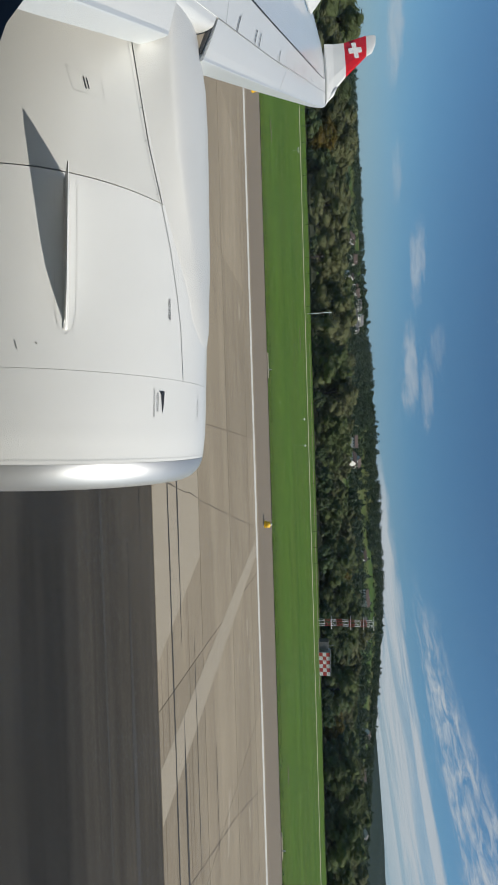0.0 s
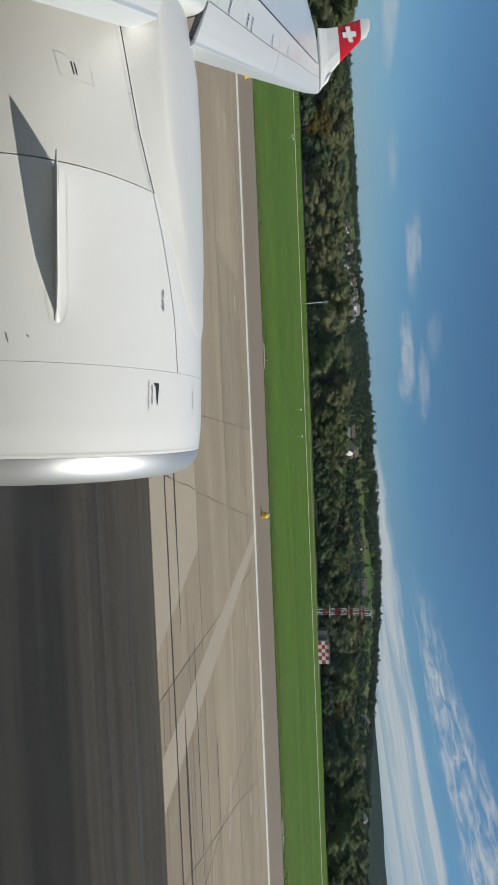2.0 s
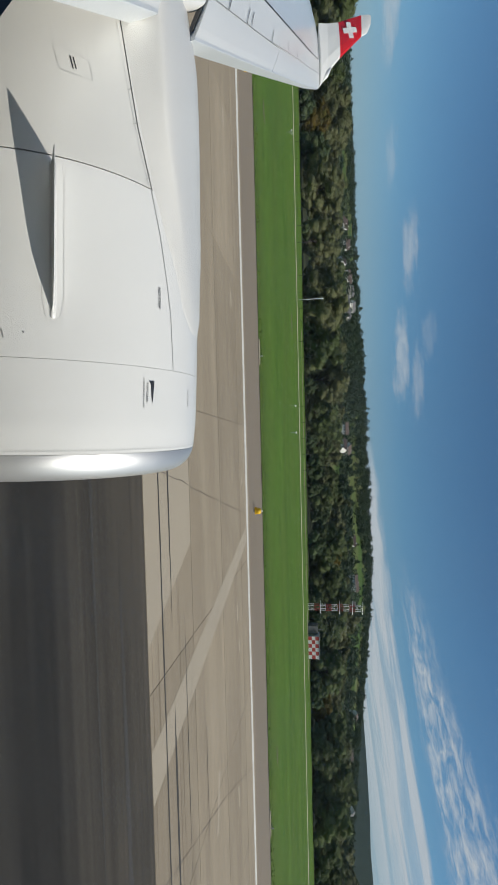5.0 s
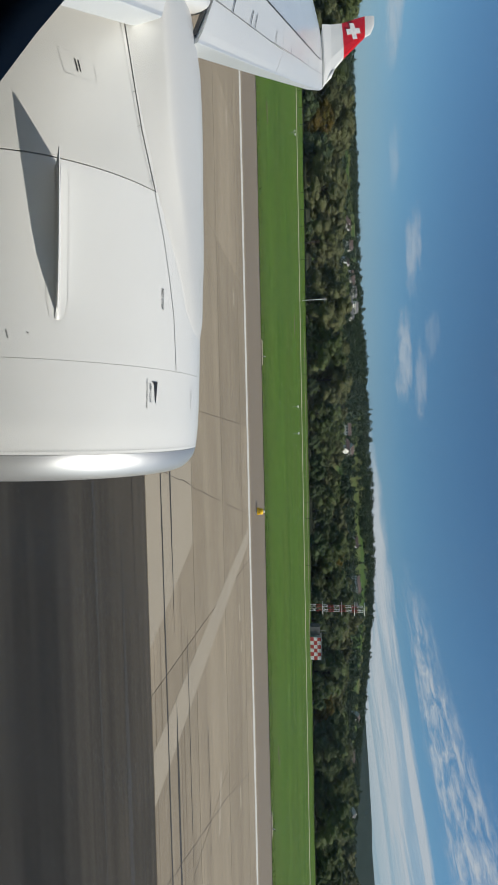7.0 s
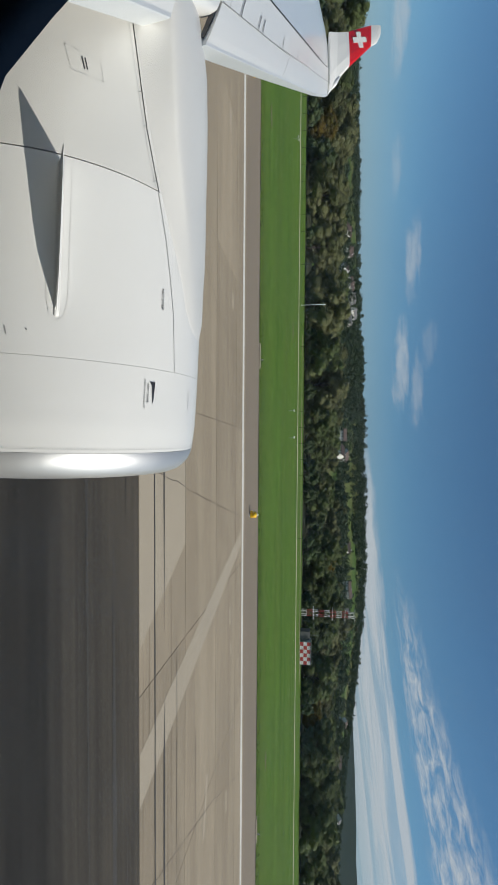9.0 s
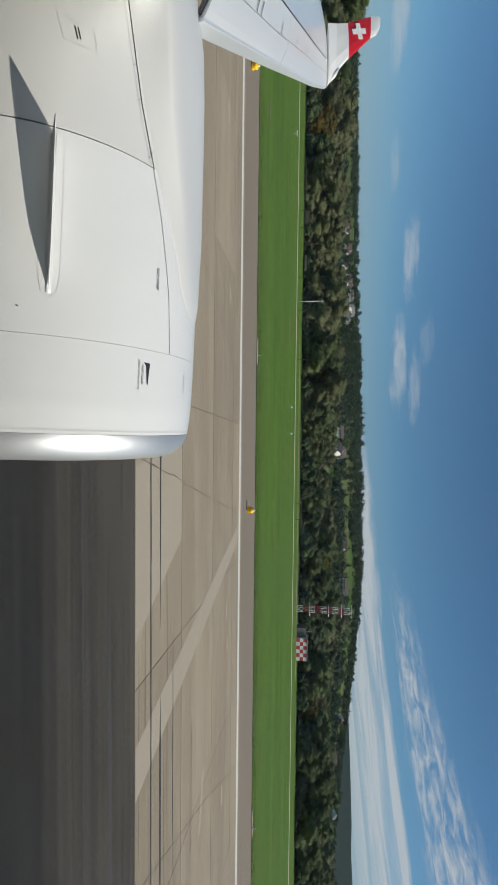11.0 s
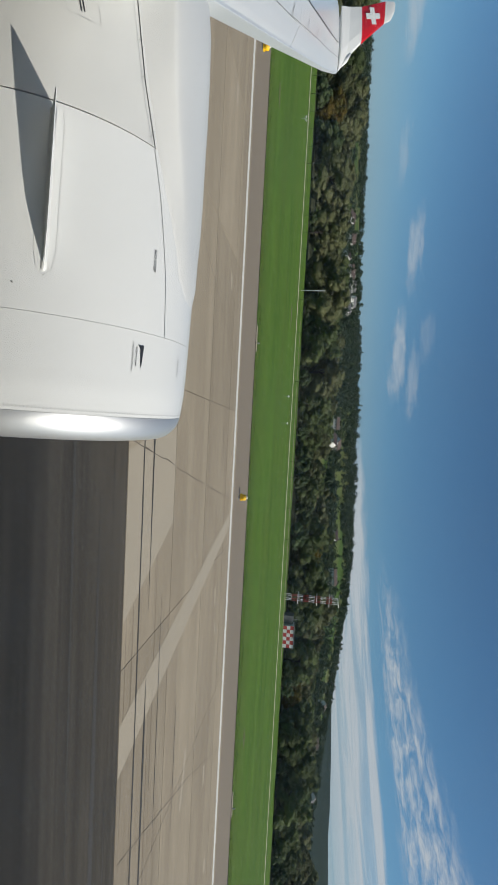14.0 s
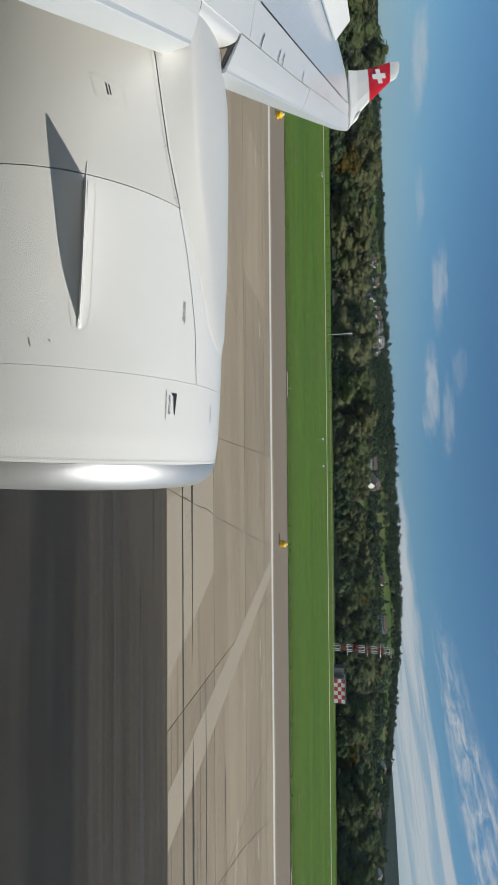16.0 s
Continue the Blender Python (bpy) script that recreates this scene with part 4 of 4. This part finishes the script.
def low_light(name="approach_light"):
    ob = thing(name, "small white twin lamp on a thin post in the grass", "airfield light", "lights in the grass")
    part("post", tube_mesh("post", [(0, 0, 0), (0, 0, 0.7)], [0.02, 0.02], STEEL, 6), ob)
    part("crossbar", box_mesh("crossbar", (-0.03, -0.5, 0.66), (0.03, 0.5, 0.72), STEEL), ob)
    for y in (-0.42, 0.42):
        part("lamp", tube_mesh("lamp", [(-0.14, y, 0.82), (0.0, y, 0.84), (0.16, y, 0.82)], [0.05, 0.07, 0.05], WHITE_PAINT, 10), ob)
    return ob


low = low_light()
low.matrix_world = pose(-2.0, 66.0, -0.06)
for x, y in ((1.6, 66.4), (-40.5, 70.6)):
    copy_thing(low, pose(x, y, -0.06))


def plate_board():
    ob = thing("marker_board", "low grey marker slab lying at the grass edge", "marker")
    part("plate", box_mesh("plate", (-0.9, -0.22, -0.02), (0.9, 0.22, 0.07), PATCH, 0.02), ob)
    part("stub", tube_mesh("stub", [(0.3, 0, 0.06), (0.3, 0, 0.3)], [0.05, 0.04], STEEL, 6), ob)
    return ob


board = plate_board()
board.matrix_world = pose(-5.0, 34.9, -0.05)
for x in (30.0,):
    copy_thing(board, pose(x, 34.9, -0.05))

# bare patches in the turf
for k, (x, y, a, b, r) in enumerate(((-26, 42, 1.0, 0.5, 8), (29, 41, 1.1, 0.4, 15), (-14.5, 75, 2.2, 1.2, 2))):
    rng = random.Random(40 + k)
    ring = []
    for j in range(22):
        w = 2 * math.pi * j / 22
        f = rng.uniform(0.7, 1.15)
        p = Vector((a * math.cos(w) * f, b * math.sin(w) * f, 0))
        p.rotate(Euler((0, 0, radians(r))))
        ring.append((x + p.x, y + p.y))
    tagged(new("soil_patch", slab("soil_patch", ring, -0.1, -0.045, SOIL)), "bare brown soil patch in the grass", "soil", kind="structure")

tagged(new("gravel_path", slab("gravel_path", [(-300, 91.6), (300, 91.6), (300, 93.8), (-300, 93.8)], -0.1, -0.045, GRAVEL)), "pale gravel service path through the grass", "path", kind="structure")
tagged(new("service_road", slab("service_road", [(-20, 109.0), (60, 110.6), (60, 113.0), (-20, 110.6)], -0.1, -0.043, SHOULDER)), "brown asphalt service strip in the grass", "road", kind="structure")


def sign_board():
    ob = thing("sign_board", "small white airfield sign on two posts in grass", "sign", m=pose(-64, 88, -0.06))
    for x in (-0.5, 0.5):
        part("post", tube_mesh("post", [(x, 0.05, 0), (x, 0.05, 1.2)], [0.03, 0.03], STEEL, 6), ob)
    part("panel", box_mesh("panel", (-0.8, -0.03, 0.5), (0.8, 0.03, 1.4), WHITE_PAINT, 0.02), ob)


sign_board()


EARTH = material("dark_bare_earth", (0.026, 0.023, 0.015), 0.95, vary=0.2, scale=0.6, grain=4, bump=0.3, bump_scale=6, space="World", spec=0.1)


def soil_rim():
    """Bare dark earth where the grass meets the pavement, uneven in width."""
    rng = random.Random(9)
    verts, faces = [], []
    for i in range(1401):
        x = -140 + 0.2 * i
        w = 0.10 + 0.28 * max(0.0, 0.5 + noise.noise(Vector((x * 0.35, 2.0, 0.0)))) + rng.uniform(0, 0.08)
        verts += [(x, 34.44 - rng.uniform(0, 0.10), -0.004), (x, 34.46 + w, -0.02)]
        if i:
            faces.append((2 * i - 2, 2 * i, 2 * i + 1, 2 * i - 1))
    tagged(new("soil_rim", mesh("soil_rim", verts, faces, EARTH)), "dark bare earth along the pavement edge", "soil", kind="structure")


soil_rim()


def turf():
    rng = random.Random(5)
    verts, faces = [], []
    for _ in range(5000):
        f = rng.random()
        y = 34.53 + 2.8 * f ** 1.5
        half = 0.98 * y + 4
        x = rng.uniform(-half, half)
        h = rng.uniform(0.015, 0.05)
        w = rng.uniform(0.03, 0.09)
        for _ in range(2):
            a = rng.uniform(0, math.pi)
            c, s = math.cos(a) * w, math.sin(a) * w
            lx, ly = rng.uniform(-0.08, 0.08), rng.uniform(-0.08, 0.08)
            n = len(verts)
            verts += [(x - c, y - s, -0.07), (x + c, y + s, -0.07), (x + lx, y + ly, h - 0.06)]
            faces.append((n, n + 1, n + 2))
    tagged(new("grass_tufts", mesh("grass_tufts", verts, faces, GRASS)), "rough green grass tufts along the pavement", "grass", kind="stuff")


turf()


FENCE = material("dark_green_fence_steel", (0.05, 0.065, 0.05), 0.6, vary=0.08, bump=0.02)


def fence():
    ob = thing("perimeter_fence", "tall dark wire perimeter fence beside the gravel path", "fence")
    post = tube_mesh("post", [(0, 0, -0.1), (0, 0, 1.9), (0, -0.2, 2.15)], [0.035, 0.03, 0.02], FENCE, 6)
    x = -150
    xs = []
    while x < 30:
        p = part("post", post, ob)
        p.location = (x, 98 + 0.01 * x, -0.05)
        xs.append(x)
        x += 3.2
    for z, r in ((0.15, 0.008), (0.6, 0.006), (1.05, 0.006), (1.5, 0.006), (1.88, 0.010), (2.12, 0.006)):
        part("wire", tube_mesh("wire", [(xs[0], 98 + 0.01 * xs[0], z), (xs[-1], 98 + 0.01 * xs[-1], z)], [r, r], FENCE, 4), ob)
    part("brace", tube_mesh("brace", [(-20.4, 97.8, 0.0), (-17.2, 97.8, 1.8)], [0.03, 0.03], FENCE, 6), ob)


fence()


def lattice_mast(h, w, name, label, bands=True):
    ob = thing(name, label, "mast")
    n = int(h / 1.3)
    for i in range(n):
        z0, z1 = h * i / n, h * (i + 1) / n
        mat = (MAST_RED if i % 2 else WHITE_PAINT)
        tubes = []
        for sx, sy in ((-1, -1), (1, -1), (1, 1), (-1, 1)):
            tubes.append(tube_mesh("leg", [(sx * w, sy * w, z0), (sx * w, sy * w, z1)], [0.05, 0.05], mat, 6))
        for (ax, ay), (bx, by) in (((-1, -1), (1, -1)), ((1, -1), (1, 1)), ((1, 1), (-1, 1)), ((-1, 1), (-1, -1))):
            tubes.append(tube_mesh("bar", [(ax * w, ay * w, z0), (bx * w, by * w, z1)], [0.022, 0.022], mat, 5))
            tubes.append(tube_mesh("bar", [(ax * w, ay * w, z1), (bx * w, by * w, z1)], [0.022, 0.022], mat, 5))
        part("mast_section", join("mast_section", tubes, mat), ob)
    return ob


mast = lattice_mast(12.5, 0.55, "lattice_mast", "red and white lattice antenna mast beside the field edge")
for k, z in enumerate((3.0, 7.5, 10.5, 12.8)):
    part("antenna", tube_mesh("antenna", [(-1.6, 0, z), (1.6, 0, z)], [0.06, 0.06], WHITE_PAINT, 6), mast)
mast.matrix_world = pose(45, 117, -0.06)


def checkered_hut():
    ob = thing("equipment_hut", "red and white checkered equipment hut in the grass", "hut")
    part("wall", box_mesh("wall", (-3.2, -1.6, 0), (3.2, 1.6, 2.9), WHITE_PAINT, 0.02), ob)
    part("roof", box_mesh("roof", (-3.35, -1.75, 2.9), (3.35, 1.75, 3.08), ROOF_B, 0.02), ob)
    for i in range(6):
        for j in range(3):
            if (i + j) % 2 == 0:
                x, z = -3.2 + i * 6.4 / 6, j * 2.9 / 3
                part("red_panel", box_mesh("red_panel", (x, -1.63, z + 0.01), (x + 6.4 / 6, -1.60, z + 2.9 / 3 - 0.01), MAST_RED), ob, "red panel")
    part("side_cabin", box_mesh("side_cabin", (-6.0, -1.2, 0), (-3.7, 1.2, 2.6), ROOF_B, 0.03), ob, "dark side cabin")
    part("antenna", tube_mesh("antenna", [(-4.6, 0, 2.6), (-4.6, 0, 4.2)], [0.04, 0.03], STEEL, 6), ob)
    return ob


checkered_hut().matrix_world = pose(54, 116, -0.06) @ Matrix.Diagonal((0.85, 0.85, 0.85, 1))


def pole(x, y, h, name, label):
    ob = thing(name, label, "pole", m=pose(x, y, -0.06))
    part("shaft", tube_mesh("shaft", [(0, 0, 0), (0, 0, h)], [0.08, 0.05], WHITE_PAINT, 8), ob)
    part("crossarm", box_mesh("crossarm", (-0.5, -0.04, h - 0.5), (0.5, 0.04, h - 0.42), STEEL), ob)
    return ob


pole(-25, 103, 5.0, "wind_pole", "thin white instrument pole in the grass")


def terminal_shed():
    ob = thing("hangar_building", "white flat-roofed airfield building beside the woods", "building", m=pose(-128, 121, -0.06))
    part("wall", box_mesh("wall", (-10, -5, 0), (7, 5, 4.2), WHITE_PAINT, 0.03), ob, "white wall")
    part("wall", box_mesh("wall", (1, -6, 0), (8, 5.4, 5.8), WHITE_PAINT, 0.03), ob)
    part("roof", box_mesh("roof", (-10.2, -5.2, 4.2), (0.98, 5.2, 4.5), ROOF_B, 0.03), ob)
    part("roof", box_mesh("roof", (0.8, -6.2, 5.8), (8.2, 5.6, 6.05), ROOF_B, 0.03), ob)
    for i in range(4):
        w = part("window", box_mesh("window", (-9 + 2.4 * i, -5.06, 1.6), (-7.4 + 2.4 * i, -5.0, 2.8), GLASS_DARK, 0.01), ob)
    part("door", box_mesh("door", (3, -6.06, 0), (6, -6.0, 3.4), ROOF_B, 0.01), ob)


terminal_shed()


# ---- trees ----
def ball():
    bm = bmesh.new()
    bmesh.ops.create_icosphere(bm, subdivisions=2, radius=1.0)
    out = [v.co.copy() for v in bm.verts], [tuple(v.index for v in f.verts) for f in bm.faces]
    bm.free()
    return out


BALL = ball()


def tree_meshes(seed, h, w, leaf, kind, leaves=2600, big=1.0):
    """Trunk with limbs, and a crown of leaf clumps in lobes."""
    rng = random.Random(seed)
    tubes = [tube_mesh("t", [(0, 0, -0.3), (0.05, 0.02, h * 0.25), (rng.uniform(-.2, .2), rng.uniform(-.2, .2), h * 0.72)], [0.03 * h, 0.022 * h, 0.006 * h], BARK, 7)]
    lobes = []
    count = 15 if kind == "round" else 18
    for k in range(count):
        a, f = 2.4 * k + rng.uniform(-0.5, 0.5), (k + 0.5) / count
        if kind == "round":
            z = h * (0.13 + 0.72 * f)
            r = w * 0.5 * math.sin(math.pi * min(1, 0.26 + 0.66 * f)) * rng.uniform(0.7, 1.05)
            s = w * rng.uniform(0.14, 0.27)
        else:
            z = h * (0.10 + 0.86 * f)
            r = w * 0.42 * (1 - f) * rng.uniform(0.5, 1)
            s = w * (0.10 + 0.20 * (1 - f))
        c = Vector((math.cos(a) * r, math.sin(a) * r, z))
        lobes.append((c, s))
        tubes.append(tube_mesh("t", [(0, 0, z * 0.55), c * 0.5 + Vector((0, 0, z * 0.3)), c * 0.8 + Vector((0, 0, z * 0.12))], [0.011 * h, 0.007 * h, 0.003 * h], BARK, 5))
    trunk = join("trunk", tubes, BARK)
    # each lobe carries smaller clumps round a dense heart, and sprays of leaves that break its outline
    clumps = []
    for c, s in lobes:
        clumps.append((c, s * 0.85))
        for _ in range(6):
            d = Vector((rng.gauss(0, 1), rng.gauss(0, 1), rng.gauss(0, 0.8) + 0.25)).normalized()
            clumps.append((c + d * s * rng.uniform(0.6, 1.05), s * rng.uniform(0.22, 0.5)))
    verts, faces = [], []
    total = sum(s * s for _, s in clumps)
    tall = 0.85 if kind == "round" else 1.2
    for c, s in clumps:
        n0 = len(verts)
        for v in BALL[0]:
            f = 1.0 + 0.6 * noise.noise(v * 1.7 + c) + 0.4 * noise.noise(v * 4.1 + c * 2.0)
            verts.append(c + Vector((v.x, v.y, v.z * tall)) * s * 0.87 * f)
        faces += [tuple(n0 + i for i in f) for f in BALL[1]]
        for _ in range(int(leaves * s * s / total)):
            d = Vector((rng.gauss(0, 1), rng.gauss(0, 1), rng.gauss(0, 1) + 0.2)).normalized()
            f = 1.0 + 0.5 * noise.noise(d * 1.7 + c)
            p = c + Vector((d.x, d.y, d.z * tall)) * s * f * rng.uniform(0.85, 1.2)
            q = rng.uniform(0.10, 0.25) * (h / 12) ** 0.5 * big
            n = (d * 0.8 + Vector((rng.gauss(0, .5), rng.gauss(0, .5), rng.gauss(0, .5) + 0.25))).normalized()
            a = n.orthogonal().normalized()
            a.rotate(Matrix.Rotation(rng.uniform(0, 6.28), 3, n))
            b = n.cross(a)
            i = len(verts)
            verts += [p + a * q, p + b * q * 0.7 + n * q * 0.2, p - a * q * 0.9, p - b * q * 0.7 + n * q * 0.2]
            faces += [(i, i + 1, i + 2, i + 3)]
    return trunk, mesh("crown", verts, faces, leaf, True)


KINDS = []
for seed, h, w, leaf, kind, label in ((1, 12, 10.5, LEAF_A, "round", "broad green leafy tree at the field's edge"), (2, 13, 9.5, LEAF_B, "round", "olive-green leafy tree at the field's edge"),
                                      (3, 10, 9.0, LEAF_C, "round", "dark green leafy tree at the field's edge"), (4, 14, 10, LEAF_A, "round", "tall green leafy tree at the field's edge"),
                                      (5, 15, 6.5, LEAF_C, "cone", "dark conifer among leafy trees"), (6, 9, 8.0, LEAF_D, "round", "yellowing autumn tree among green ones"),
                                      (7, 11, 10, LEAF_B, "round", "wide olive-green tree at the field's edge"), (8, 5, 6.5, LEAF_C, "round", "dark green shrub at the wood's edge")):
    fine = tree_meshes(seed, h, w, leaf, kind, 9000 if h > 6 else 3000)
    coarse = tree_meshes(seed + 20, h, w, leaf, kind, 3600, 1.5)
    KINDS.append((label, "shrub" if h < 6 else "tree", fine, coarse))


def plant(k, x, y, z, size, turn, squash=1.0):
    label, cat, fine, coarse = KINDS[k]
    trunk, crown = fine if y < 145 else coarse
    ob = thing(cat if cat == "shrub" else "tree", label, cat, "shrubs along the field" if cat == "shrub" else "trees along the field")
    ob.matrix_world = pose(x, y, z, 0, 0, turn) @ Matrix.Diagonal((size, size, size * squash, 1))
    part("trunk", trunk, ob)
    part("crown", crown, ob)


def belt():
    rng = random.Random(11)
    pick = [0, 0, 0, 1, 1, 1, 2, 3, 6, 6, 6, 2, 1]
    for row, (y0, step, lo, hi) in enumerate(((129, 9.0, 0.70, 1.08), (139, 9.0, 0.85, 1.18), (153, 10.0, 0.8, 1.15), (176, 11, 0.85, 1.25))):
        x = -1.05 * y0 - 20
        while x < 1.05 * y0 + 26:
            y = y0 + rng.uniform(-3.5, 3.5) + 3 * math.sin(x * 0.05 + row)
            k = rng.choice(pick)
            if rng.random() < 0.035:
                k = 5
            gap = noise.noise(Vector((x * 0.02, row * 0.4, 1.0)))
            if not (gap < -0.38 and row < 3):
                plant(k, x, y, -0.1, rng.uniform(lo, hi) * (1 + 0.6 * gap), rng.uniform(0, 360), rng.uniform(0.72, 0.9))
            x += step * rng.uniform(0.7, 1.3)
    x = -140
    while x < 150:
        plant(7, x, 122.5 + rng.uniform(-2, 2.5), -0.1, rng.uniform(0.45, 0.9), rng.uniform(0, 360))
        x += rng.uniform(4.0, 15.0)


belt()
# dark sheet over the grass, standing for the shade at the trees' feet
tagged(new("wood_floor_shade", slab("wood_floor_shade", [(-330, 121), (330, 121), (330, 238), (-330, 238)], -0.1, -0.04, WOOD_SHADE)), "dark sheet for the shade under the trees", "ground", kind="structure")


HOMES = []


def place_homes():
    rng = random.Random(21)
    for m0, m1, y0, y1, n in ((-0.40, -0.16, 520, 620, 11), (0.0, 0.16, 430, 480, 3), (0.24, 0.42, 480, 580, 5), (-0.75, -0.6, 480, 560, 4), (0.55, 0.85, 500, 580, 4)):
        for _ in range(n):
            y = rng.uniform(y0, y1)
            HOMES.append((rng.uniform(m0, m1) * y, y))


place_homes()


def clear_of_homes(x, y, r):
    return all(abs(x - hx) > r or not -2.2 * r < y - hy < 0.5 * r for hx, hy in HOMES)


def slope_trees():
    """Single trees on the near slope, behind the belt."""
    rng = random.Random(17)
    n = 0
    while n < 84:
        y = 205 + 260 * rng.random()
        x = rng.uniform(-1.0, 1.0) * (y * 1.0 + 20)
        if noise.noise(Vector((x * 0.008, y * 0.014, 4.5))) < -0.08 or not clear_of_homes(x, y, 9):
            continue
        plant(rng.choice((0, 1, 2, 3, 6, 0, 1, 4)), x, y, hill_height(x, y) - 0.3, rng.uniform(0.65, 1.0), rng.uniform(0, 360), rng.uniform(0.9, 1.15))
        n += 1


slope_trees()


def woods():
    """The woods on the hills: uneven crowns, far off, in one sheet."""
    rng = random.Random(3)
    shapes = []
    for k in range(24):
        o = Vector((7.3 * k, 3.1 * k, 1.7))
        tall = k % 5 == 0
        pts = []
        for _ in range(64):
            d = Vector((rng.gauss(0, 1), rng.gauss(0, 1), rng.gauss(0, 1) + 0.35)).normalized()
            p = d * (1 + 0.45 * noise.noise(d * 1.9 + o)) * rng.uniform(0.8, 1.05)
            if tall:
                p = Vector((p.x * (0.8 - 0.4 * d.z), p.y * (0.8 - 0.4 * d.z), p.z * 1.35 + 0.2))
            n = (d * 0.6 + Vector((rng.gauss(0, .25), rng.gauss(0, .25), rng.gauss(0, .25) + 0.8))).normalized()
            a = n.orthogonal().normalized() * rng.uniform(0.2, 0.36)
            a.rotate(Matrix.Rotation(rng.uniform(0, 6.28), 3, n))
            b = n.cross(a)
            pts += [p + a, p + b * 0.8, p - a, p - b * 0.8]
        shapes.append(np.array(pts))
    quads = np.arange(256).reshape(64, 4)
    rows, faces = [], []
    n = 0
    for _ in range(90000):
        y = 430 + 720 * rng.random()
        x = rng.uniform(-1.0, 1.0) * (y * 1.02 + 20)
        wood = noise.noise(Vector((x * 0.005, y * 0.011, 0.5)))
        if (wood < -0.10 and y < 830) or not clear_of_homes(x, y, 9):
            continue
        if n >= 8500:
            break
        r = rng.uniform(2.2, 4.4)
        h = r * rng.uniform(0.95, 1.45)
        rows.append(shapes[rng.randrange(24)] * (r, r, h) + (x, y, hill_height(x, y) + h * 0.9))
        faces.append(quads + n * 256)
        n += 1
    me = mesh("woods", np.concatenate(rows).tolist(), np.concatenate(faces).tolist(), WOODS)
    tagged(new("woods", me), "dark green woods over the distant hills", "woods", kind="stuff")


woods()


# ---- houses ----
def house(w, d, h, roof_mat, roof_name):
    """A gabled house with its windows."""
    ob = thing("house", "cream rendered house with a %s roof among trees" % roof_name, "house", "houses on the slope")
    wall = part("wall", box_mesh("wall", (-w / 2, -d / 2, -1.5), (w / 2, d / 2, h), WALL_A, 0.0), ob)
    e = 0.5
    r = d * 0.36
    verts = [(-w / 2 - e, -d / 2 - e, h - 0.2), (w / 2 + e, -d / 2 - e, h - 0.2), (w / 2 + e, 0, h + r), (-w / 2 - e, 0, h + r), (-w / 2 - e, d / 2 + e, h - 0.2), (w / 2 + e, d / 2 + e, h - 0.2)]
    verts += [(x, y, z - 0.25) for x, y, z in verts]
    roof = part("roof", mesh("roof", verts, [(0, 1, 2, 3), (3, 2, 5, 4), (6, 9, 8, 7), (9, 10, 11, 8), (0, 6, 7, 1), (4, 5, 11, 10), (1, 7, 8, 2), (2, 8, 11, 5), (0, 3, 9, 6), (3, 4, 10, 9)], roof_mat), ob, roof_name + " roof")
    part("gable", mesh("gable", [(-w / 2, -d / 2, h), (-w / 2, d / 2, h), (-w / 2, 0, h + r - 0.3), (w / 2, -d / 2, h), (w / 2, d / 2, h), (w / 2, 0, h + r - 0.3)], [(0, 2, 1), (3, 4, 5)], WALL_A), ob)
    part("chimney", box_mesh("chimney", (w * 0.2, 0.3, h + r * 0.5), (w * 0.2 + 0.7, 1.0, h + r + 0.8), WALL_A), roof)
    for s in range(2):
        for i in range(4):
            x = -w / 2 + w * (i + 0.5) / 4
            part("window", box_mesh("window", (x - 0.5, -d / 2 - 0.04, 0.9 + 2.7 * s), (x + 0.5, -d / 2 + 0.02, 2.2 + 2.7 * s), GLASS_DARK), ob)
    return ob


def village():
    rng = random.Random(21)
    a = house(10.5, 8, 5.6, ROOF_A, "red tiled")
    b = house(13, 8.5, 6.0, ROOF_B, "grey")
    first_a, first_b = True, True
    for i, (x, y) in enumerate(HOMES):
        m = pose(x, y, hill_height(x, y) + 1.5, 0, 0, rng.uniform(-40, 40)) @ Matrix.Diagonal((1, 1, 1, 1))
        src = a if rng.random() < 0.6 else b
        if src is a and first_a:
            a.matrix_world, first_a = m, False
        elif src is b and first_b:
            b.matrix_world, first_b = m, False
        else:
            copy_thing(src, m)


village()
